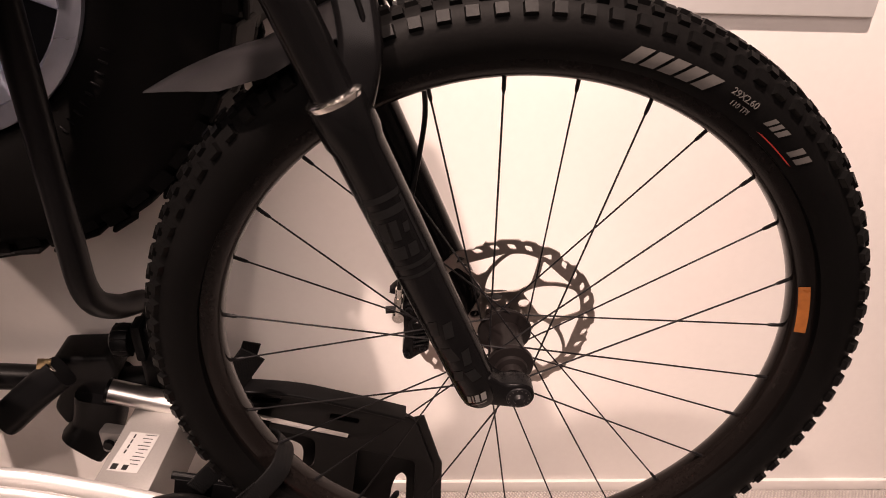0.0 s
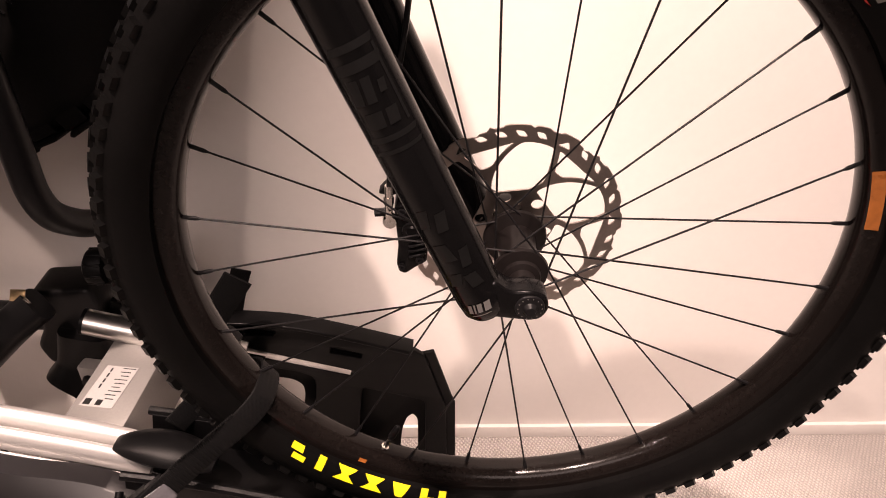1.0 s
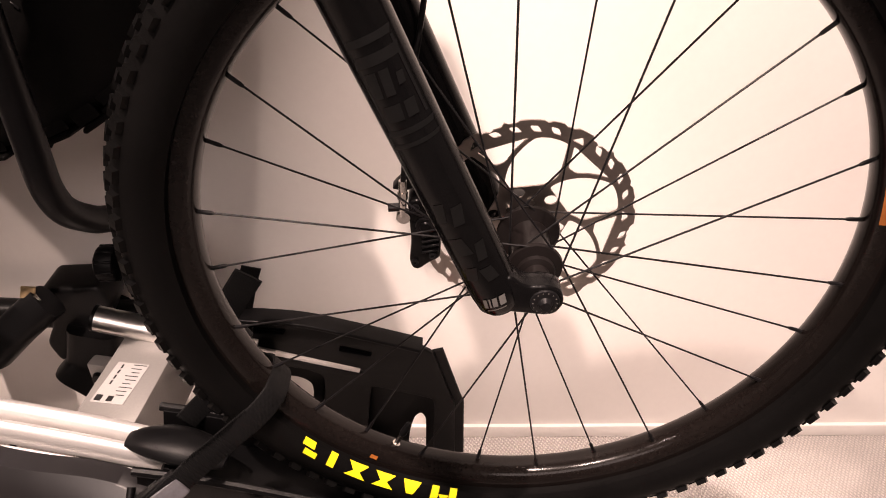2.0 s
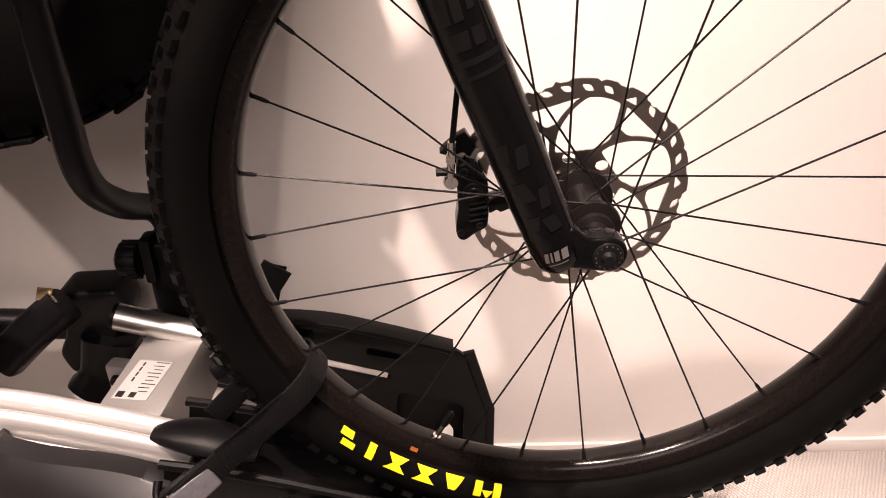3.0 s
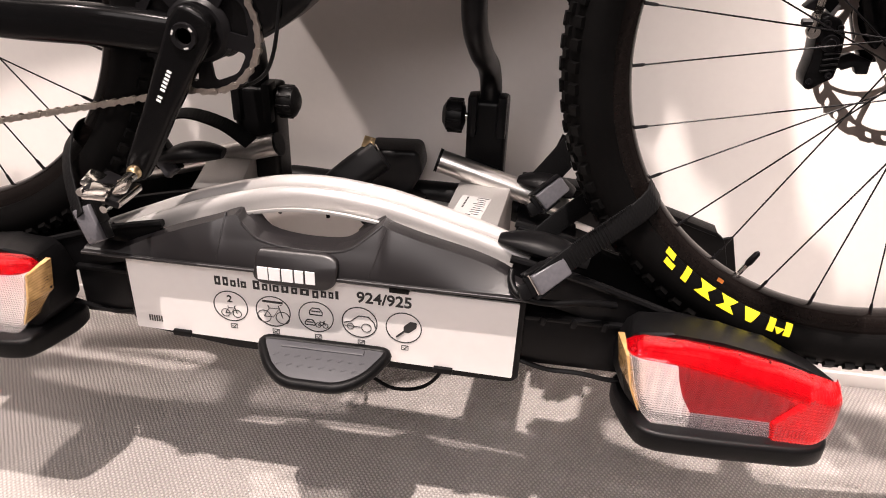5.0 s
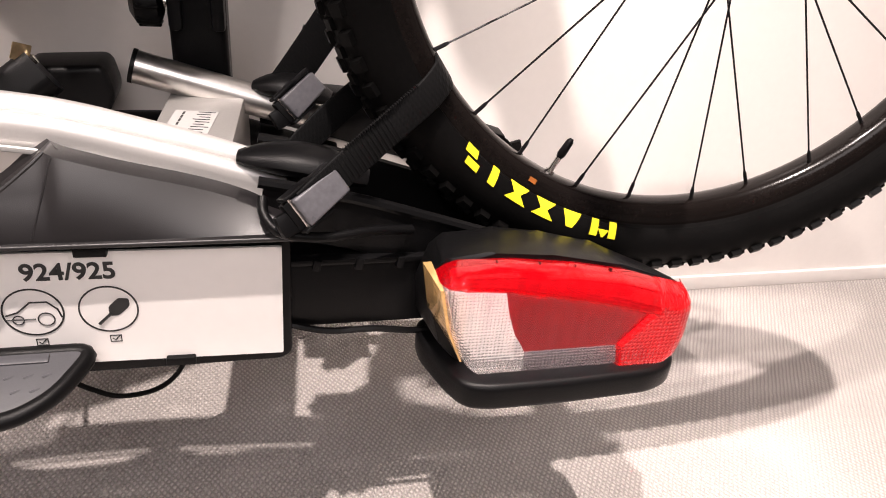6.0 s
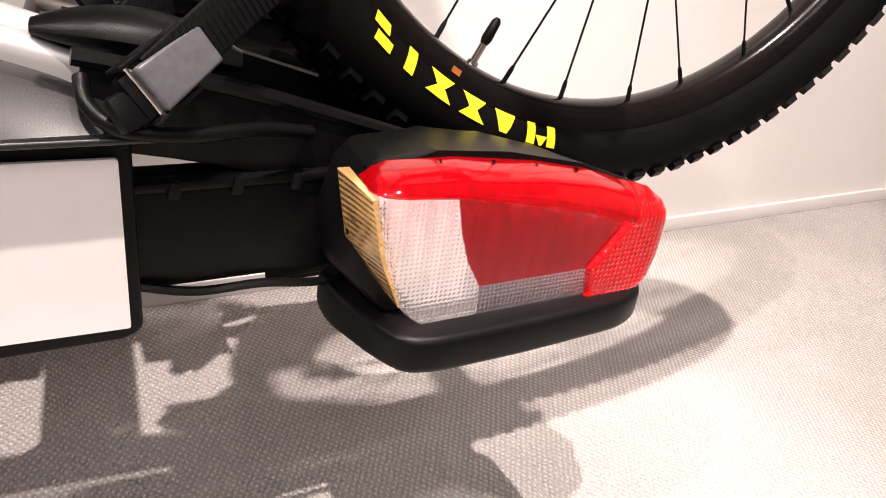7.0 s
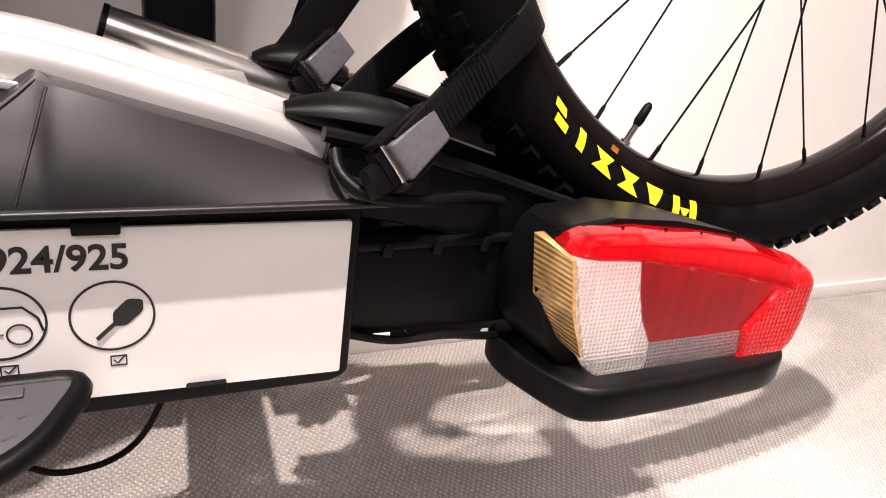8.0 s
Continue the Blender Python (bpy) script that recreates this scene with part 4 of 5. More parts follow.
part("handle_shelf", sweep(shelf, slab(0.034, 0.005, 0.002), up=(0, 0, 1)), GRAPHITE, panel, "deep grip inside the carrying handle")
shield = [(-0.430, 0.4465), (-0.345, 0.4465), (-0.330, 0.440), (-0.334, 0.412), (-0.346, 0.4030), (-0.424, 0.4045), (-0.434, 0.412)]
pad_bm = plate([rounded(shield, 0.008)], 0.6685, 0.692, 0.003)
for v in pad_bm.verts:
    v.co.y += max(0.0, v.co.z - 0.428) * 0.62
pad = part("badge_pad", pad_bm, GRAPHITE, panel, "raised dark pad for a badge")
for x, w in ((-0.4205, 0.0125), (-0.4060, 0.0135), (-0.3905, 0.0135), (-0.3765, 0.0105), (-0.3630, 0.0115)):
    part("badge_mark", plate([[(x - w / 2, 0.4120), (x + w / 2, 0.4120), (x + w / 2, 0.4285), (x - w / 2, 0.4285)]], 0.6672, 0.6690), WHITE, pad, "white block of a maker's mark")

# sign plate
SY = 0.689
# the holder's raised top is added filler that darkens the gap below the panel
holder = part("sign_holder", plate([rounded([(-0.613, 0.419), (-0.112, 0.419), (-0.112, 0.292), (-0.122, 0.286), (-0.26, 0.284), (-0.48, 0.284), (-0.60, 0.298), (-0.613, 0.31)], 0.006)], SY + 0.004, SY + 0.014, 0.002), PLASTIC, carrier, "black plate holder")
sign = part("sign_plate", plate([rounded([(-0.607, 0.4055), (-0.1195, 0.4055), (-0.1195, 0.2965), (-0.607, 0.3015)], 0.002)], SY, SY + 0.0028), BOARD, carrier, "white information board with black print")
part("sign_writing", words("924/925", -0.3145, 0.3815, SY - 0.0004, 0.0148, squeeze=0.985, bold=0.00045), INK, sign, "black numbers 924/925")
x = -0.494
for w, h in ((0.010, 0.0125), (0.009, 0.0125), (0.009, 0.0090), (0.003, 0.0125), (0.009, 0.0090), (0.005, 0.0), (0.011, 0.0125), (0.009, 0.0090), (0.003, 0.0125), (0.010, 0.0090), (0.012, 0.0125), (0.010, 0.0090), (0.015, 0.0090), (0.010, 0.0105), (0.009, 0.0090), (0.008, 0.0090), (0.005, 0.0115)):
    if h:
        lo = 0.3815 - (0.0022 if h == 0.0105 else 0)
        o = [(x + w * 0.06, lo), (x + w * 0.80, lo), (x + w * 0.80, lo + h), (x + w * 0.06, lo + h)]
        gap = [(x + w * 0.30, lo + h * 0.25), (x + w * 0.56, lo + h * 0.25), (x + w * 0.56, lo + h * 0.72), (x + w * 0.30, lo + h * 0.72)]
        part("sign_bar", plate([o, gap] if w > 0.006 else [o], SY - 0.0005, SY), INK, sign)
    x += w + 0.0007
for i in range(5):
    cx, cz = -0.476 + i * 0.0550, 0.3515
    o = [(cx + 0.0225 * math.cos(a * math.pi / 24), cz + 0.0225 * math.sin(a * math.pi / 24)) for a in range(48)]
    inn = [(cx + 0.0212 * math.cos(a * math.pi / 24), cz + 0.0212 * math.sin(a * math.pi / 24)) for a in range(48)]
    part("icon_ring", plate([o, inn], SY - 0.0005, SY), INK, sign)
    bx = cx + 0.002
    sq = [(bx - 0.0045, 0.3185), (bx + 0.0045, 0.3185), (bx + 0.0045, 0.3255), (bx - 0.0045, 0.3255)]
    sq2 = [(bx - 0.0038, 0.3192), (bx + 0.0038, 0.3192), (bx + 0.0038, 0.3248), (bx - 0.0038, 0.3248)]
    part("check_box", plate([sq, sq2], SY - 0.0005, SY), INK, sign)
    part("check_mark", tube([(bx - 0.0026, SY - 0.0003, 0.3225), (bx - 0.0005, SY - 0.0003, 0.3204), (bx + 0.0034, SY - 0.0003, 0.3250)], 0.0005, seg=5, straight=True), INK, sign)


def hoop(cx, cz, r, y, parent, w=0.00055):
    part("icon_line", sweep([(cx + r * math.cos(a * math.pi / 10), y, cz + r * math.sin(a * math.pi / 10)) for a in range(20)], ring(w, n=5), up=(0, 1, 0), closed=True), INK, parent)


def stroke(pts, y, parent, w=0.0006):
    part("icon_line", tube([(a, y, b) for a, b in pts], w, seg=5, straight=True), INK, parent)


def icon_bike(cx, cz, s):
    y = SY - 0.0003
    hoop(cx - 0.0075 * s, cz - 0.003 * s, 0.0055 * s, y, sign)
    hoop(cx + 0.0075 * s, cz - 0.003 * s, 0.0055 * s, y, sign)
    stroke([(cx - 0.0075 * s, cz - 0.003 * s), (cx - 0.003 * s, cz + 0.005 * s), (cx + 0.005 * s, cz + 0.0055 * s), (cx, cz - 0.003 * s), (cx - 0.0075 * s, cz - 0.003 * s)], y, sign)
    stroke([(cx + 0.0075 * s, cz - 0.003 * s), (cx + 0.0045 * s, cz + 0.008 * s), (cx + 0.007 * s, cz + 0.009 * s)], y, sign)
    stroke([(cx - 0.003 * s, cz + 0.005 * s), (cx - 0.004 * s, cz + 0.0075 * s)], y, sign)


def icon_car(cx, cz, s):
    y = SY - 0.0003
    stroke([(cx - 0.009 * s, cz - 0.004 * s), (cx - 0.009 * s, cz + 0.001 * s), (cx - 0.005 * s, cz + 0.007 * s), (cx + 0.005 * s, cz + 0.007 * s), (cx + 0.009 * s, cz + 0.001 * s), (cx + 0.009 * s, cz - 0.004 * s), (cx - 0.009 * s, cz - 0.004 * s)], y, sign, 0.0008)
    stroke([(cx - 0.006 * s, cz + 0.002 * s), (cx + 0.006 * s, cz + 0.002 * s)], y, sign, 0.0008)


icon_bike(-0.476, 0.3440, 1.0)
part("icon_number", words("2", -0.480, 0.3580, SY - 0.0004, 0.0095, bold=0.0003), INK, sign, "black number 2")
icon_bike(-0.421, 0.3480, 1.6)
part("sign_bar", box((-0.421, SY - 0.0002, 0.3655), (0.026, 0.0006, 0.003), bev=0), INK, sign)
icon_car(-0.366, 0.3580, 0.9)
icon_car(-0.374, 0.3415, 0.7)
icon_bike(-0.359, 0.3415, 0.6)
stroke([(-0.331, 0.349), (-0.322, 0.352), (-0.312, 0.361), (-0.300, 0.361), (-0.293, 0.354), (-0.291, 0.346)], SY - 0.0003, sign, 0.0007)
hoop(-0.3025, 0.3445, 0.0060, SY - 0.0003, sign)
hoop(-0.3225, 0.3445, 0.0040, SY - 0.0003, sign)
stroke([(-0.331, 0.345), (-0.310, 0.345)], SY - 0.0003, sign)
part("icon_key", plate([rounded([(-0.256, 0.3450), (-0.2490, 0.3450), (-0.2400, 0.3540), (-0.2400, 0.3610), (-0.2480, 0.3620), (-0.2560, 0.3540)], 0.002)], SY - 0.0005, SY), INK, sign)
stroke([(-0.2545, 0.3475), (-0.2645, 0.3375)], SY - 0.0003, sign, 0.0014)
for i in range(6):
    part("sign_bar", box((-0.588 + i * 0.0032, SY - 0.0002, 0.318), (0.0021, 0.0006, 0.009), bev=0), PALE, sign)
for x, z in ((-0.262, 0.407), (-0.205, 0.2965), (-0.545, 0.3015)):
    part("sign_clip", box((x, SY - 0.001, z), (0.024, 0.008, 0.008), bev=0.0015), PLASTIC, holder)

for ob in (sign, holder):
    ob.rotation_euler = (0, radians(0.75), 0)

# light bar behind the sign
bar = part("light_bar", box((-0.335, 0.722, 0.343), (0.70, 0.040, 0.066), bev=0.004), PLASTIC, carrier, "black light bar")
part("bar_ledge", box((-0.335, 0.704, 0.379), (0.70, 0.012, 0.006), bev=0.002), PLASTIC, bar)
for i in range(3):
    part("bar_clip", box((-0.090 + i * 0.036, 0.699, 0.377), (0.007, 0.006, 0.011), (0, 12, 0), 0.0015), PLASTIC, bar)


def along(table, s):
    """Reads a value off a table of (place, value) pairs."""
    if s <= table[0][0]:
        return table[0][1]
    for (a, p), (c, q) in zip(table, table[1:]):
        if s <= c:
            return p + (q - p) * (s - a) / (c - a)
    return table[-1][1]


LEFT_EDGE = [(0.306, 0.044), (0.310, 0.035), (0.316, 0.029), (0.330, 0.020), (0.360, 0.010), (0.402, -0.001)]
RIGHT_EDGE = [(0.306, 0.214), (0.310, 0.224), (0.317, 0.230), (0.334, 0.2335), (0.362, 0.2330), (0.376, 0.229)]
TOP_EDGE = [(0.0, 0.4040), (0.005, 0.4085), (0.016, 0.4112), (0.06, 0.4100), (0.12, 0.4030), (0.163, 0.3945), (0.190, 0.3860), (0.215, 0.3790), (0.2335, 0.3720)]
BAND_LINE = [(0.0, 0.4000), (0.053, 0.3955), (0.12, 0.3815), (0.187, 0.3645), (0.24, 0.3505)]
CLEAR_LINE = [(0.308, 0.078), (0.3315, 0.077), (0.350, 0.066), (0.372, 0.058), (0.3955, 0.0525)]
SIDE_LINE = [(0.306, 0.166), (0.332, 0.161), (0.365, 0.187), (0.372, 0.190), (0.395, 0.192)]


def lens_shell(dx, dz, mirror, house, front):
    """One rounded shell, split into its lenses: clear, plain red, smoked strip, prismatic red and the upper band."""
    def zone(x, z):
        if x > along(SIDE_LINE, z):
            return "side_red_lens"
        if z > along(BAND_LINE, x):
            return "top_red_lens"
        if x < along(CLEAR_LINE, z):
            return "clear_lens"
        return "smoked_lens" if z < 0.3318 else "red_lens"

    def drop(d, reach, deep):
        return deep * (1 - math.sqrt(max(0.0, 1 - (1 - max(d, 0.0) / reach) ** 2))) if d < reach else 0.0

    def ease(s):
        s = min(1.0, max(0.0, s))
        return s * s * (3 - 2 * s)

    def deep(x, z):
        dt, db, dl, dr = along(TOP_EDGE, x) - z, z - 0.306, x - along(LEFT_EDGE, z), along(RIGHT_EDGE, z) - x
        y = math.sqrt(drop(dt, 0.014, 0.028) ** 2 + drop(db, 0.007, 0.010) ** 2 + drop(dr, 0.022, 0.026) ** 2 + drop(dl, 0.005, 0.006) ** 2)
        up, side = z - along(BAND_LINE, x), x - along(SIDE_LINE, z)
        return y + front + 0.004 - 0.0080 * ease(up / 0.0022) * (1 - ease((up - 0.006) / 0.012) * 0.4) * (1 - ease(side / 0.006)) - 0.0045 * ease(side / 0.003)

    nu, nv = 64, 30
    flat, grid = bmesh.new(), []
    for i in range(nu + 1):
        col = []
        for j in range(nv + 1):
            z = 0.306 + 0.1 * j / nv
            for k in range(5):
                xl, xr = along(LEFT_EDGE, z), along(RIGHT_EDGE, z)
                x = xl + (xr - xl) * i / nu
                z = 0.306 + (along(TOP_EDGE, x) - 0.306) * j / nv
            col.append(flat.verts.new((x, 0, z)))
        grid.append(col)
    for i in range(nu):
        for j in range(nv):
            flat.faces.new((grid[i][j], grid[i + 1][j], grid[i + 1][j + 1], grid[i][j + 1]))
    cuts = []
    for off in (0.0, 0.0015, 0.003):
        cuts += [((x0, z0 + off), (x1, z1 + off)) for (x0, z0), (x1, z1) in zip(BAND_LINE, BAND_LINE[1:])]
        cuts += [((x0 + off, z0), (x1 + off, z1)) for (z0, x0), (z1, x1) in zip(SIDE_LINE, SIDE_LINE[1:])]
    cuts += [((x0, z0), (x1, z1)) for (z0, x0), (z1, x1) in zip(CLEAR_LINE, CLEAR_LINE[1:])] + [((0.0, 0.3318), (0.2, 0.3318))]
    for (x0, z0), (x1, z1) in cuts:
        lo, hi = min(x0, x1) - 0.004, max(x0, x1) + 0.004
        zl, zh = min(z0, z1) - 0.004, max(z0, z1) + 0.004
        near = [f for f in flat.faces if lo < f.calc_center_median().x < hi and zl < f.calc_center_median().z < zh]
        geom = near + list({e for f in near for e in f.edges}) + list({v for f in near for v in f.verts})
        bmesh.ops.bisect_plane(flat, geom=geom, dist=1e-5, plane_co=(x0, 0, z0), plane_no=(z1 - z0, 0, x0 - x1))
    mats = {"side_red_lens": (REDGRID, "red prismatic lens"), "top_red_lens": (RED, "red upper lens band"), "clear_lens": (CLEARGRID, "clear prismatic lens"),
            "smoked_lens": (GREYLENS, "smoked ribbed strip lens"), "red_lens": (REDDEEP, "plain red lens")}
    pieces = {name: (bmesh.new(), {}) for name in mats}
    for f in flat.faces:
        mid = f.calc_center_median()
        bm, seen = pieces[zone(mid.x, mid.z)]

        def vert(v, back=False):
            if (v, back) not in seen:
                x, z = v.co.x, v.co.z
                y = deep(x, z)
                seen[(v, back)] = bm.verts.new(((-x if mirror else x) + dx, y + 0.0024 if back else y, z + dz))
            return seen[(v, back)]

        bm.faces.new([vert(v) for v in f.verts])
        bm.faces.new([vert(v, True) for v in f.verts][::-1])
        for e in f.edges:
            if len(e.link_faces) == 1 or any(zone(*g.calc_center_median().xz) != zone(mid.x, mid.z) for g in e.link_faces):
                a, c = e.verts
                bm.faces.new((vert(a), vert(a, True), vert(c, True), vert(c)))
    for name, (mat, label) in mats.items():
        bm = pieces[name][0]
        bmesh.ops.recalc_face_normals(bm, faces=bm.faces)
        part(name, bm, mat, house, label, angle=50).visible_shadow = False
    flat.free()


def tail_light(dx, dz, mirror):
    """A rear lamp cluster: housing, foot tray and lens zones."""
    def P(pts):
        return [((-p[0] if mirror else p[0]) + dx, p[1] + dz) for p in pts]

    F, B = 0.616, 0.664
    house = part("tail_light", loft(P([(0.000, 0.402), (0.008, 0.412), (0.05, 0.414), (0.10, 0.410), (0.16, 0.398), (0.228, 0.376), (0.233, 0.318), (0.226, 0.302), (0.026, 0.302), (0.008, 0.325), (-0.003, 0.365)]), 0.6465,
                                    P([(0.004, 0.396), (0.016, 0.407), (0.06, 0.409), (0.105, 0.405), (0.155, 0.391), (0.218, 0.362), (0.222, 0.322), (0.214, 0.306), (0.012, 0.306), (-0.004, 0.33), (-0.006, 0.365)]), 0.700, 0.008),
                 PLASTIC, carrier, "rear lamp cluster with red and clear lenses")
    lens_shell(dx, dz, mirror, house, F)
    part("reflector", plate([rounded(P([(0.012, 0.400), (0.055, 0.404), (0.115, 0.398), (0.160, 0.388), (0.222, 0.366), (0.226, 0.320), (0.218, 0.311), (0.040, 0.311), (0.026, 0.330)]), 0.004)], 0.6400, 0.6470, 0.001), REFLECTOR, house,
         "silvered reflector behind the lenses")
    for wx in (0.070, 0.178):
        part("reflector_wall", box(((-wx if mirror else wx) + dx, 0.6345, 0.348 + dz), (0.0016, 0.013, 0.060), bev=0), REFLECTOR, house)
    part("side_lens", loft(P([(0.0010, 0.4000), (0.0095, 0.3600), (0.0180, 0.3380), (0.0225, 0.3270), (0.0205, 0.3270), (0.0160, 0.3380), (0.0070, 0.3600), (-0.0020, 0.4000)]), F + 0.0025,
                           P([(-0.002, 0.4045), (0.0100, 0.3600), (0.0180, 0.3380), (0.0225, 0.3250), (0.0205, 0.3250), (0.0120, 0.3380), (-0.0020, 0.3600), (-0.0095, 0.4045)]), 0.654, 0.0006), AMBER, house, "amber side lens")
    for x, z in ((0.048, 0.4115), (0.085, 0.4085), (0.117, 0.4040), (0.150, 0.3990)):
        part("lens_rib", box(((-x if mirror else x) + dx, 0.6425, z - 0.0030 + dz), (0.0008, 0.008, 0.0030), (-20, 14, 0), 0), PLASTIC, house)
    tray = [(0.004, 0.72), (0.000, 0.688), (0.016, 0.640), (0.028, 0.618), (0.05, 0.612), (0.12, 0.612), (0.205, 0.616), (0.232, 0.628), (0.240, 0.66), (0.235, 0.72)]
    tp = rounded([((-x if mirror else x) + dx, y) for x, y in tray], 0.014, 5)
    bm = plate([tp], -0.014, 0.014, 0.006)
    for v in bm.verts:
        v.co = (v.co.x, v.co.z, 0.2870 + dz + v.co.y)
    part("lamp_tray", bm, PLASTIC, house, "rounded black tray under the lamp")
    return house


tail_light(0.0, 0.0, False)
tail_light(-0.688, 0.014, True)

# foot pedal
ped = rounded([(-0.437, 0.682), (-0.270, 0.682), (-0.294, 0.640), (-0.322, 0.622), (-0.388, 0.622), (-0.412, 0.640)], 0.016, 5)
bm = plate([ped], -0.005, 0.005, 0.003)
for v in bm.verts:
    v.co = (v.co.x, v.co.z, 0.300 + (v.co.z - 0.62) * 0.25 + v.co.y)
pedal_plate = part("foot_pedal", bm, GREY, carrier, "grey plastic foot pedal with ribs")
part("pedal_rim", sweep([(x, y, 0.299 + (y - 0.62) * 0.25) for x, y in ped], ring(0.0072, n=10), up=(0, 0, 1), closed=True), PLASTIC, pedal_plate, "thick black pedal edge")
part("pedal_step", box((-0.354, 0.671, 0.3175), (0.105, 0.008, 0.004), (14, 0, 0), 0.001), GREY, pedal_plate)
for i in range(9):
    for j in range(2):
        part("pedal_rib", box((-0.408 + 0.0135 * i + 0.007 * j, 0.656 - 0.013 * j, 0.3137 - 0.0033 * j), (0.008, 0.0025, 0.0014), (14, 0, 25), 0.0005, 1), GREY, pedal_plate)
part("pedal_arm", box((-0.354, 0.735, 0.310), (0.09, 0.06, 0.014), (5, 0, 0), 0.004), PLASTIC, pedal_plate)


def frame_bar(x0, x1, skew, label):
    """A matt aluminium box bar that runs from the panel to the coupling, with its tube above."""
    w = x1 - x0
    b = part("frame_bar", box(((x0 + x1) / 2, 0.862, 0.405), (w, 0.19, 0.086), (0, 0, skew), 0.004), MATTALU, carrier, label)
    return b


right_bar = frame_bar(-0.226, -0.152, -4, "matt aluminium frame bar with a paper label")
frame_bar(-0.585, -0.520, 12, "matt aluminium frame bar")
lab = Matrix.Translation((-0.196, 0.838, 0.4487)) @ Matrix.Rotation(radians(-8), 4, "Z")


def on_label(x, y, w, h, mat, name, z=0.0, lb=""):
    bm = box((x, y, z), (w, h, 0.0006), bev=0)
    bmesh.ops.transform(bm, matrix=lab, verts=bm.verts)
    return part(name, bm, mat, right_bar, lb)


on_label(0, 0, 0.040, 0.066, PAPER, "label", 0, "white paper label with small black print")
on_label(-0.013, -0.026, 0.008, 0.009, INK, "label_print", 0.0005)
on_label(0.001, -0.026, 0.007, 0.008, INK, "label_print", 0.0005)
for i in range(9):
    on_label(0.010 - 0.002 * (i % 2), 0.030 - i * 0.0062, 0.016 - 0.003 * (i % 3), 0.0009, INK, "label_print", 0.0005)
for i in range(4):
    on_label(-0.011, 0.026 - i * 0.009, 0.002, 0.006, INK, "label_print", 0.0005)

# tubes of the wheel trays
rt = part("tray_tube", tube([(-0.2525, 0.926, 0.4745), (-0.060, 0.926, 0.417)], 0.0165, seg=20, straight=True), ALU, carrier, "bare aluminium tube")
part("tube_cap", tube([(-0.2555, 0.926, 0.4754), (-0.2515, 0.926, 0.4742)], 0.0172, seg=20, straight=True), PLASTIC, rt)
lt = part("tray_tube", tube([(-0.497, 0.944, 0.470), (-0.80, 0.944, 0.385)], 0.0165, seg=20, straight=True), ALU, carrier, "bare aluminium tube")
part("tube_cap", tube([(-0.494, 0.944, 0.4709), (-0.498, 0.944, 0.4697)], 0.0172, seg=20, straight=True), PLASTIC, lt)


def wheel_tray(y, mirror, label):
    """A sloping black tray: side walls and a floor."""
    def X(x):
        return -0.694 - x if mirror else x
    line = [(-0.135, 0.452), (-0.06, 0.436), (0.03, 0.408), (0.13, 0.375), (0.20, 0.350), (0.225, 0.343)]
    floor_line = glide([(X(a), y, b - 0.045) for a, b in line], 4)
    t = part("wheel_tray", sweep(floor_line, slab(0.084, 0.008, 0.002), up=(0, 0, 1)), PLASTIC, carrier, label)
    for s in (-1, 1):
        part("tray_side", sweep([p + Vector((0, s * 0.043, 0.020)) for p in floor_line], slab(0.007, 0.048, 0.002), up=(0, 0, 1)), PLASTIC, t)
        part("tray_rim", sweep([p + Vector((0, s * 0.045, 0.045)) for p in floor_line], ring(0.0050, n=8), up=(0, 0, 1)), PLASTIC, t)
    return t


wheel_tray(0.752, False, "black plastic wheel tray")
wheel_tray(0.752, True, "black plastic wheel tray")
# the far tray has a tall perforated side
big = [(-0.135, 0.437), (-0.088, 0.435), (-0.02, 0.429), (0.06, 0.409), (0.156, 0.379), (0.171, 0.368), (0.181, 0.333), (0.196, 0.281), (0.201, 0.268), (0.202, 0.130), (0.06, 0.130), (-0.03, 0.225), (-0.135, 0.30)]
hole_a = [(0.127, 0.128), (0.132, 0.175), (0.140, 0.202), (0.150, 0.211), (0.157, 0.198), (0.156, 0.120)]
hole_b = [(-0.110, 0.302), (-0.030, 0.287), (-0.015, 0.276), (-0.013, 0.259), (-0.019, 0.222), (-0.034, 0.208), (-0.110, 0.231)]
recess = [rounded([(0.080, 0.307), (0.171, 0.279), (0.169, 0.160), (0.064, 0.170)], 0.010),
          rounded([(-0.095, 0.358), (-0.008, 0.339), (0.013, 0.328), (0.014, 0.311), (0.009, 0.271), (-0.013, 0.250), (-0.095, 0.271)], 0.009),
          rounded([(-0.110, 0.395), (0.066, 0.3405), (0.070, 0.336), (0.066, 0.331), (-0.110, 0.381)], 0.003),
          rounded([(0.042, 0.3845), (0.085, 0.3715), (0.082, 0.363), (0.039, 0.374)], 0.003),
          rounded([(-0.075, 0.419), (-0.030, 0.414), (-0.036, 0.405), (-0.075, 0.409)], 0.003)]
far = part("wheel_tray", plate([rounded(big, 0.008)] + recess, 0.974, 0.982, 0.0015), PLASTIC, carrier, "large black perforated wheel tray")
part("tray_rim", sweep(glide([(-0.135, 0.978, 0.438), (-0.02, 0.978, 0.430), (0.06, 0.978, 0.410), (0.155, 0.978, 0.380)], 5), slab(0.030, 0.006, 0.002), up=(0, 0, 1)), PLASTIC, far)
part("tray_rim", sweep([(0.173, 0.984, 0.366), (0.198, 0.984, 0.278), (0.203, 0.984, 0.266), (0.204, 0.984, 0.13)], slab(0.024, 0.006, 0.002), up=(0, 1, 0)), PLASTIC, far)
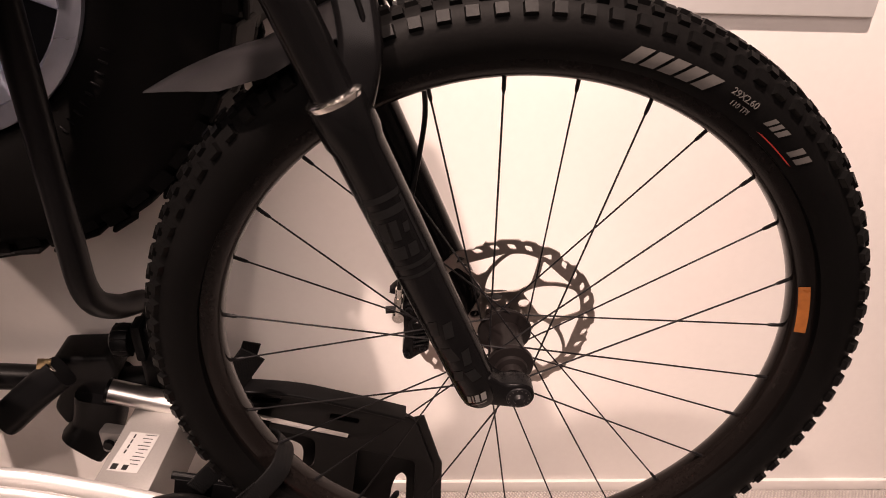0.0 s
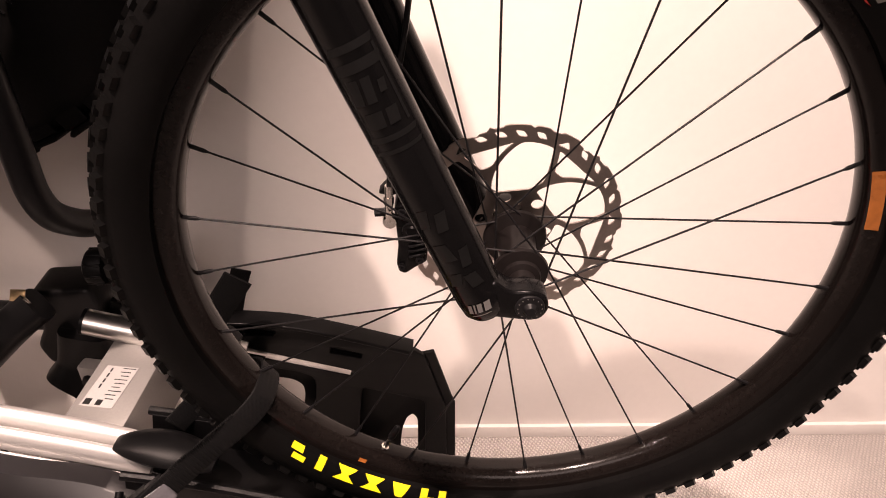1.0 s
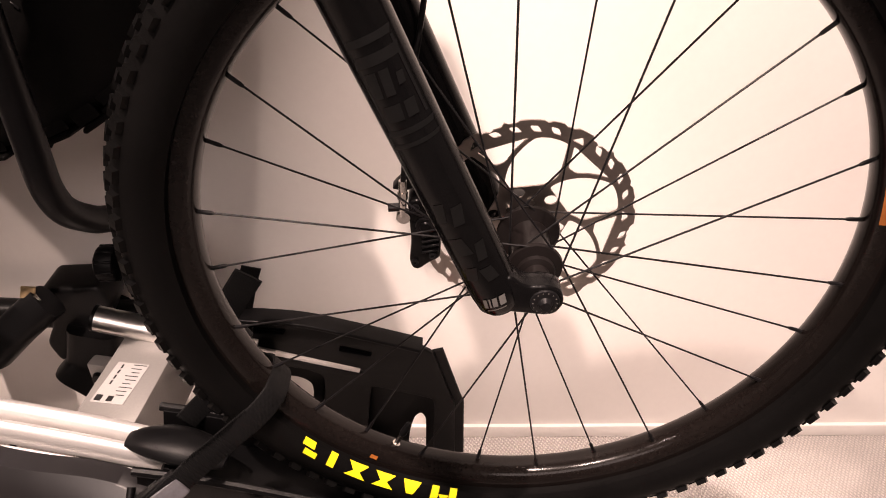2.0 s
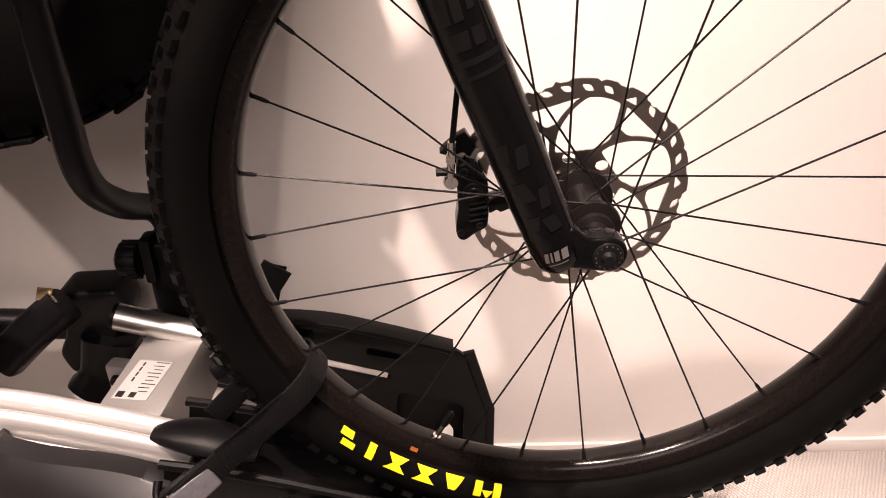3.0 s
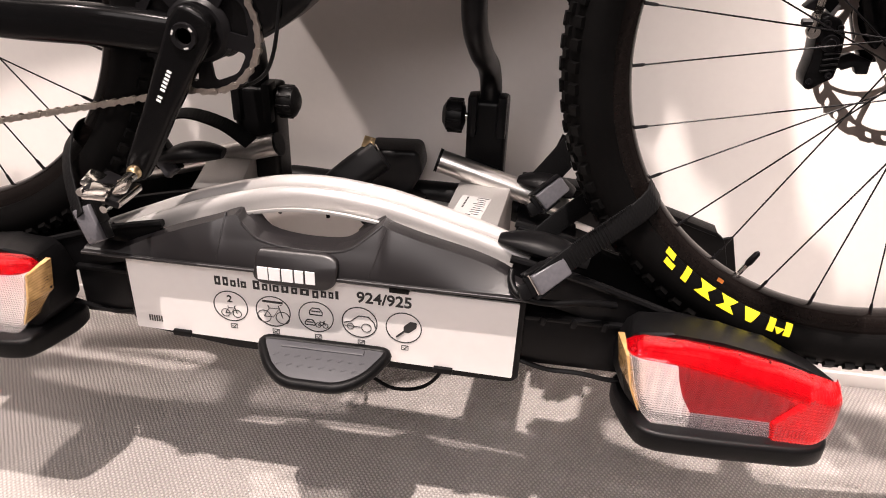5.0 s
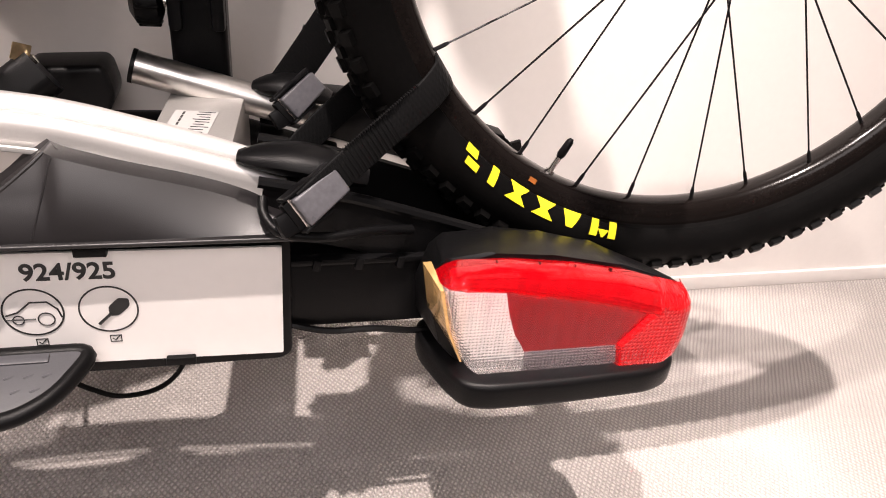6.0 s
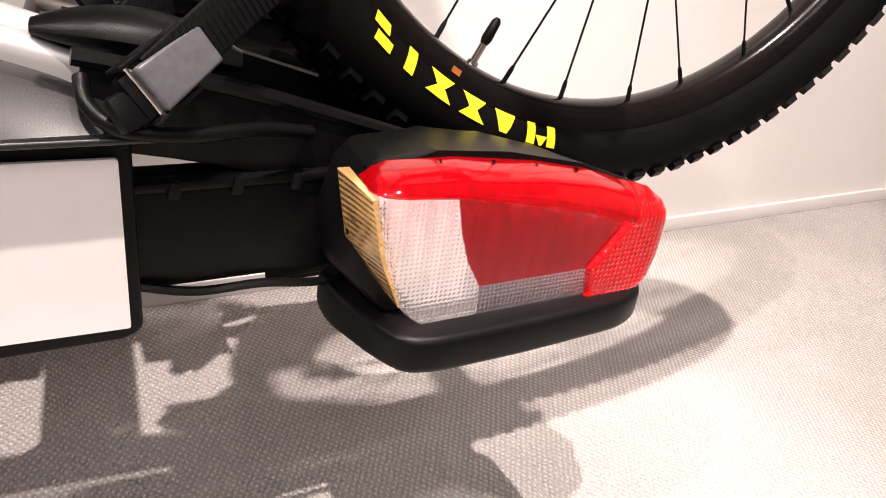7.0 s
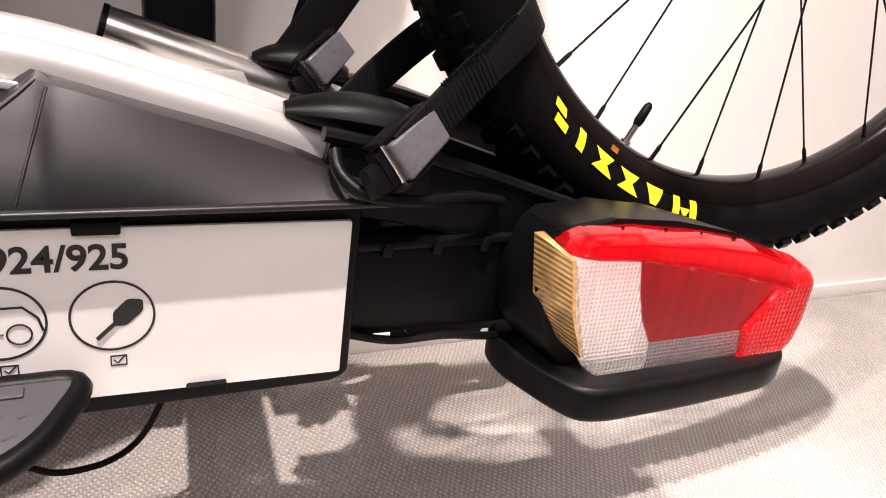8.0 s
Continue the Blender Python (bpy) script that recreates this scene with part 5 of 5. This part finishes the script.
part("tray_pocket", plate([rounded([(0.050, 0.315), (0.178, 0.290), (0.178, 0.100), (0.050, 0.100)], 0.008), rounded(hole_a, 0.006)], 1.013, 1.018, 0.001), PLASTIC, far, "recessed pocket with a slot")
part("tray_pocket", plate([rounded([(-0.125, 0.365), (0.022, 0.345), (0.026, 0.215), (-0.020, 0.180), (-0.125, 0.200)], 0.008), rounded(hole_b, 0.008)], 1.013, 1.018, 0.001), PLASTIC, far, "recessed pocket with a slot")
for x, z, w, h in ((0.125, 0.302, 0.10, 0.005), (0.058, 0.215, 0.005, 0.17), (0.178, 0.20, 0.005, 0.17), (-0.045, 0.356, 0.12, 0.005), (0.020, 0.285, 0.005, 0.12)):
    part("pocket_wall", box((x, 0.997, z), (w, 0.030, h), (0, 14 if w > h else 0, 0), 0.001, 1), PLASTIC, far)
part("slot_back", box((0.061, 0.9835, 0.373), (0.060, 0.003, 0.030), (0, 16, 0), 0.001, 1), PLASTIC, far)
part("slot_back", box((-0.055, 0.9835, 0.411), (0.062, 0.003, 0.026), (0, 6, 0), 0.001, 1), PLASTIC, far)
part("tray_strip", sweep([(-0.110, 0.977, 0.388), (0.066, 0.977, 0.3358)], slab(0.004, 0.012, 0.0015), up=(0, 0, 1)), SILVERPAINT, far, "thin silver strip in the tray's side")
part("tray_floor", sweep([(-0.135, 0.93, 0.395), (-0.05, 0.93, 0.370)], slab(0.080, 0.008, 0.002), up=(0, 0, 1)), PLASTIC, far)
far_left = part("wheel_tray", plate([rounded([(-0.694 - x, z) for x, z in big], 0.012)], 0.974, 0.984, 0.003), PLASTIC, carrier, "large black perforated wheel tray")
part("tray_floor", sweep(glide([(-0.559, 0.93, 0.395), (-0.724, 0.93, 0.350), (-0.894, 0.93, 0.285)], 5), slab(0.080, 0.008, 0.002), up=(0, 0, 1)), PLASTIC, far_left)

# straps and buckles
SW = slab(0.0265, 0.0030, 0.0012)


def strap(pts, ups, label, parent):
    p = glide(pts, 7)
    return part("strap", sweep(p, SW, up=ups), WEB, parent, label)


near_strap = part("strap", sweep(glide([(-0.100, 0.664, 0.452), (-0.062, 0.688, 0.478), (-0.030, 0.707, 0.498), (-0.002, 0.719, 0.518), (0.012, 0.731, 0.529), (0.017, 0.744, 0.533), (0.017, 0.772, 0.533), (0.006, 0.792, 0.525),
                                          (-0.030, 0.806, 0.503), (-0.075, 0.800, 0.466), (-0.105, 0.785, 0.440)], 7), SW, across=(-0.56, 0, 0.83)), WEB, carrier, "ribbed black strap drawn over the tyre")
for i in range(34):
    u = i / 33
    c = Vector((-0.062, 0.688, 0.478)).lerp(Vector((-0.002, 0.719, 0.518)), u)
    part("strap_tooth", box(c + Vector((-0.0085, -0.0015, 0.0105)), (0.0011, 0.0030, 0.0020), (0, -38, 0), 0.0003, 1), WEB, near_strap)


def strap_ribs(a, b, across, count, wide):
    """Cross ribs moulded on a strap between two places."""
    a, b = Vector(a), Vector(b)
    d = (b - a).normalized()
    ac = Vector(across)
    ac = (ac - d * ac.dot(d)).normalized()
    up = d.cross(ac)
    for i in range(count):
        c = a.lerp(b, i / (count - 1))
        bm = box((0, 0, 0), (0.0017, wide, 0.0040), bev=0.0005, seg=1)
        m = Matrix((d, ac, up)).transposed().to_4x4()
        bmesh.ops.transform(bm, matrix=Matrix.Translation(c) @ m, verts=bm.verts)
        part("strap_rib", bm, WEB, near_strap)


strap_ribs((-0.086, 0.6735, 0.4625), (-0.030, 0.707, 0.498), (-0.56, 0, 0.83), 19, 0.0250)


def buckle(c, turn, s=1.0):
    """A grey lever on a black body."""
    m = Matrix.Translation(c) @ Euler([radians(a) for a in turn]).to_matrix().to_4x4() @ Matrix.Scale(s, 4)

    def put(bm):
        bmesh.ops.transform(bm, matrix=m, verts=bm.verts)
        return bm
    body = part("buckle", put(box((-0.004, 0.009, -0.001), (0.054, 0.013, 0.029), bev=0.004)), PLASTIC, carrier, "strap buckle with a grey lever")
    lv = box((0.002, -0.004, -0.001), (0.050, 0.013, 0.029), bev=0.003, seg=3)
    for v in lv.verts:
        v.co.z *= 1.0 - 0.16 * (v.co.x + 0.023) / 0.05
        v.co.y += 0.0030 * ((v.co.x - 0.002) / 0.025) ** 2
    part("lever", put(lv), BUCKLE, body, "grey plastic lever")
    part("buckle_frame", put(box((0.002, 0.003, 0.0158), (0.050, 0.012, 0.005), (0, 0, 0), 0.002)), SATIN, body)
    part("buckle_pin", put(tube([(-0.022, 0.002, -0.0165), (-0.022, 0.002, 0.0165)], 0.0026, seg=10, straight=True)), CHROME, body)
    for s_ in (-1, 1):
        part("buckle_cheek", put(box((-0.012, 0.004, s_ * 0.0172), (0.034, 0.018, 0.0032), (0, 0, 0), 0.0012)), PLASTIC, body)
    part("buckle_tail", put(box((-0.033, 0.010, -0.004), (0.022, 0.011, 0.022), (0, 10, 0), 0.004)), PLASTIC, body)
    return body


buckle((-0.091, 0.6715, 0.4560), (-28, -24, 34), 0.86)
buckle((-0.094, 0.858, 0.470), (-28, -32, 34), 0.84)
buckle((-0.628, 0.672, 0.462), (-25, 60, -30), 0.9)
buckle((-0.625, 0.85, 0.470), (-25, 40, -30), 0.85)


def tongue(c, length, rz, ry):
    """A black spoon-shaped strap guide."""
    n, k = 12, 10
    bm = bmesh.new()
    sect = []
    for i in range(n + 1):
        u = i / n
        w = 0.019 * math.sin(math.pi * (0.08 + 0.80 * u)) ** 0.6
        h = 0.012 * math.sin(math.pi * (0.06 + 0.84 * u)) ** 0.7
        sect.append((w / 0.019, h / 0.012))
    bm = sweep([(-length / 2 + length * i / n, 0, 0.006 * math.sin(math.pi * i / n)) for i in range(n + 1)], ring(0.024, 0.0135, 16), up=(0, 0, 1), scales=sect)
    bmesh.ops.transform(bm, matrix=pose(*c, 0, ry, rz), verts=bm.verts)
    return part("strap_guide", bm, PLASTIC, carrier, "black spoon-shaped strap guide")


tongue((-0.098, 0.738, 0.450), 0.108, -8, 8)
tongue((-0.100, 0.920, 0.452), 0.080, -10, 6)
tongue((-0.585, 0.850, 0.480), 0.090, 6, -8)
part("strap", sweep([(-0.108, 0.925, 0.455), (-0.088, 0.925, 0.484), (-0.050, 0.925, 0.541)], slab(0.036, 0.0030, 0.0012), up=(0, -1, 0)), WEB, carrier, "straight free end of a black strap")
strap([(-0.090, 0.985, 0.43), (-0.080, 1.0, 0.47), (-0.071, 1.005, 0.496)], (0.2, -1, 0), "free end of a black strap", carrier)
strap([(-0.640, 0.845, 0.475), (-0.636, 0.85, 0.515), (-0.595, 0.86, 0.537), (-0.54, 0.86, 0.527), (-0.500, 0.855, 0.505)], (0, -0.2, 1), "loose loop of black strap", carrier)
strap([(-0.640, 0.668, 0.47), (-0.668, 0.705, 0.515), (-0.676, 0.74, 0.545), (-0.672, 0.78, 0.54)], (-0.6, -0.7, 0.3), "ribbed black strap drawn over the rear tyre", carrier)
part("end_clip", tube([(-0.132, 0.692, 0.446), (-0.131, 0.680, 0.436), (-0.118, 0.668, 0.427), (-0.085, 0.670, 0.421), (-0.045, 0.685, 0.417), (-0.010, 0.700, 0.408)], 0.0042, seg=10), PLASTIC, carrier, "black wire-like rail end clip")
part("rail_end", box((-0.098, 0.748, 0.424), (0.04, 0.060, 0.024), (0, 25, 0), 0.008), PLASTIC, carrier)
part("rail_end", box((-0.672, 0.748, 0.398), (0.05, 0.070, 0.028), (0, -25, 0), 0.008), PLASTIC, carrier)

# support arm: two legs in knuckles with knobs


def knuckle(x0, x1, z0, z1, knob_x, side):
    k = part("knuckle", box(((x0 + x1) / 2, 0.992, (z0 + z1) / 2), (x1 - x0, 0.055, z1 - z0), bev=0.008, seg=3), PLASTIC, carrier, "black arm socket with a round knob")
    for s in (-1, 1):
        part("knuckle_ear", box(((x0 + x1) / 2 + s * (x1 - x0) * 0.36, 0.968, z1 - 0.02), (0.014, 0.03, 0.06), bev=0.005), PLASTIC, k)
    kb = lathe([(0.0, -0.018), (0.012, -0.018), (0.022, -0.012), (0.0245, -0.002), (0.0225, 0.010), (0.012, 0.014), (0.0, 0.014)], (0, 0, 0), 28, closed=False)
    bmesh.ops.transform(kb, matrix=Matrix.Translation((knob_x, 0.972, 0.527)) @ Matrix.Rotation(radians(90 * side), 4, "Z"), verts=kb.verts)
    knob = part("knob", kb, PLASTIC, k, "ribbed black knob")
    for i in range(10):
        a = 2 * math.pi * i / 10
        part("knob_rib", box((knob_x, 0.972 + 0.0225 * math.cos(a), 0.527 + 0.0225 * math.sin(a)), (0.022, 0.004, 0.004), bev=0.001, seg=1), PLASTIC, knob)
    if side < 0:
        part("knob_screw", tube([(knob_x, 0.972, 0.527), ((x0 + x1) / 2, 0.972, 0.527)], 0.005, seg=10, straight=True), CHROME, k)
    return k


knuckle(-0.221, -0.163, 0.36, 0.552, -0.238, -1)
knuckle(-0.570, -0.505, 0.36, 0.546, -0.488, 1)
part("support_arm", tube([(-0.190, 0.985, 0.47), (-0.190, 0.985, 0.555), (-0.193, 0.962, 0.600), (-0.200, 0.895, 0.640), (-0.206, 0.850, 0.690), (-0.207, 0.845, 0.78), (-0.207, 0.845, 1.0), (-0.207, 0.845, 1.25),
                          (-0.24, 0.845, 1.33), (-0.35, 0.845, 1.36), (-0.47, 0.845, 1.33), (-0.50, 0.845, 1.25), (-0.50, 0.845, 1.0), (-0.499, 0.845, 0.78), (-0.501, 0.850, 0.690), (-0.507, 0.895, 0.648), (-0.528, 0.965, 0.605), (-0.535, 0.985, 0.555), (-0.537, 0.985, 0.47)], 0.0155, n=8, seg=16),
     SATIN, carrier, "bent black tube arm")

# coupling at the back
part("cross_tube", tube([(-0.70, 1.10, 0.300), (-0.62, 1.10, 0.335), (-0.53, 1.10, 0.346), (-0.40, 1.10, 0.340), (-0.20, 1.10, 0.338), (-0.10, 1.08, 0.32)], 0.022, seg=16), PLASTIC, carrier, "black bent cross tube")
cpl = part("coupling", plate([rounded([(-0.392, 0.434), (-0.304, 0.438), (-0.296, 0.400), (-0.322, 0.352), (-0.345, 0.300), (-0.400, 0.293), (-0.412, 0.330), (-0.392, 0.365)], 0.012)], 1.040, 1.105, 0.008), PLASTIC, carrier, "black tow-ball coupling with a lock")
part("coupling_body", sweep(glide([(-0.33, 1.05, 0.36), (-0.345, 1.04, 0.30), (-0.37, 1.02, 0.27)], 6), slab(0.075, 0.07, 0.02), up=(0, 1, 0)), PLASTIC, cpl)
part("coupling_lever", sweep(glide([(-0.355, 1.000, 0.445), (-0.395, 0.985, 0.415), (-0.440, 0.97, 0.375)], 6), slab(0.05, 0.045, 0.014), up=(0, -1, 0.5)), PLASTIC, cpl, "black release lever")
part("tow_bar", tube([(-0.345, 1.07, 0.38), (-0.345, 1.10, 0.33), (-0.345, 1.16, 0.31)], 0.024, seg=16), SATIN, carrier, "black tow bar fixed to the wall")
key = part("key", lathe([(0.0, -0.006), (0.0075, -0.006), (0.0085, 0.0), (0.0085, 0.006), (0.0, 0.006)], (-0.372, 0.990, 0.452), 16, closed=False), BRASS, cpl, "small brass lock key")
part("key_bow", box((-0.371, 0.990, 0.467), (0.018, 0.003, 0.018), (0, 20, 25), 0.0012), BRASS, key)
part("key_bow", box((-0.362, 0.986, 0.459), (0.014, 0.003, 0.010), (0, -30, -15), 0.0012), CHROME, key)
part("hinge_plate", box((-0.250, 0.915, 0.392), (0.050, 0.02, 0.040), (0, 0, -10), 0.004), MATTALU, carrier)
for x, z in ((-0.262, 0.394), (-0.247, 0.394)):
    part("hinge_bolt", lathe([(0.0, -0.006), (0.007, -0.006), (0.008, 0.0), (0.0, 0.0)], (x, 0.905, z), 12, closed=False), SATIN, carrier)

# cables
part("lamp_cable", tube([(-0.150, 0.705, 0.324), (-0.114, 0.700, 0.315), (-0.080, 0.698, 0.307), (-0.040, 0.698, 0.3065), (-0.005, 0.699, 0.301), (0.022, 0.700, 0.3005)], 0.0032, seg=8), PLASTIC, carrier, "black lamp cable")
part("lamp_cable", tube([(-0.600, 0.705, 0.322), (-0.640, 0.700, 0.316), (-0.70, 0.702, 0.325)], 0.0032, seg=8), PLASTIC, carrier, "black lamp cable")
part("cable_loop", tube([(-0.190, 0.872, 0.330), (-0.208, 0.870, 0.210), (-0.230, 0.870, 0.146), (-0.252, 0.869, 0.114), (-0.285, 0.868, 0.100), (-0.325, 0.867, 0.107), (-0.368, 0.866, 0.160), (-0.385, 0.866, 0.330)], 0.0030, seg=10), PLASTIC, carrier, "black cable hanging in a loop")
part("inner_cable", tube([(-0.47, 0.86, 0.40), (-0.44, 0.87, 0.445), (-0.415, 0.88, 0.435), (-0.405, 0.88, 0.39)], 0.0028, seg=8), PLASTIC, carrier)

# unseen lamp heads on assumed arms above the wall, one for each spot
for eye, target, watts, cone in SPOTS:
    d = (Vector(target) - Vector(eye)).normalized()
    e = Vector(eye)
    lamp = thing("spotlight_lamp", e - d * 0.1, "unseen black spotlight on an assumed arm above the wall", "lamp", "spotlights over the stand")
    bm = sweep([e - d * 0.16, e - d * 0.14, e - d * 0.03], ring(0.05, n=20), up=(0, 1, 0), scales=[0.6, 1.0, 1.1])
    part("lamp_head", bm, PLASTIC, lamp)
    part("lamp_arm", tube([e - d * 0.14, (e.x, 0.75, 3.05), (e.x, WALL_Y + 0.03, 3.10)], 0.012, seg=10), PLASTIC, lamp)
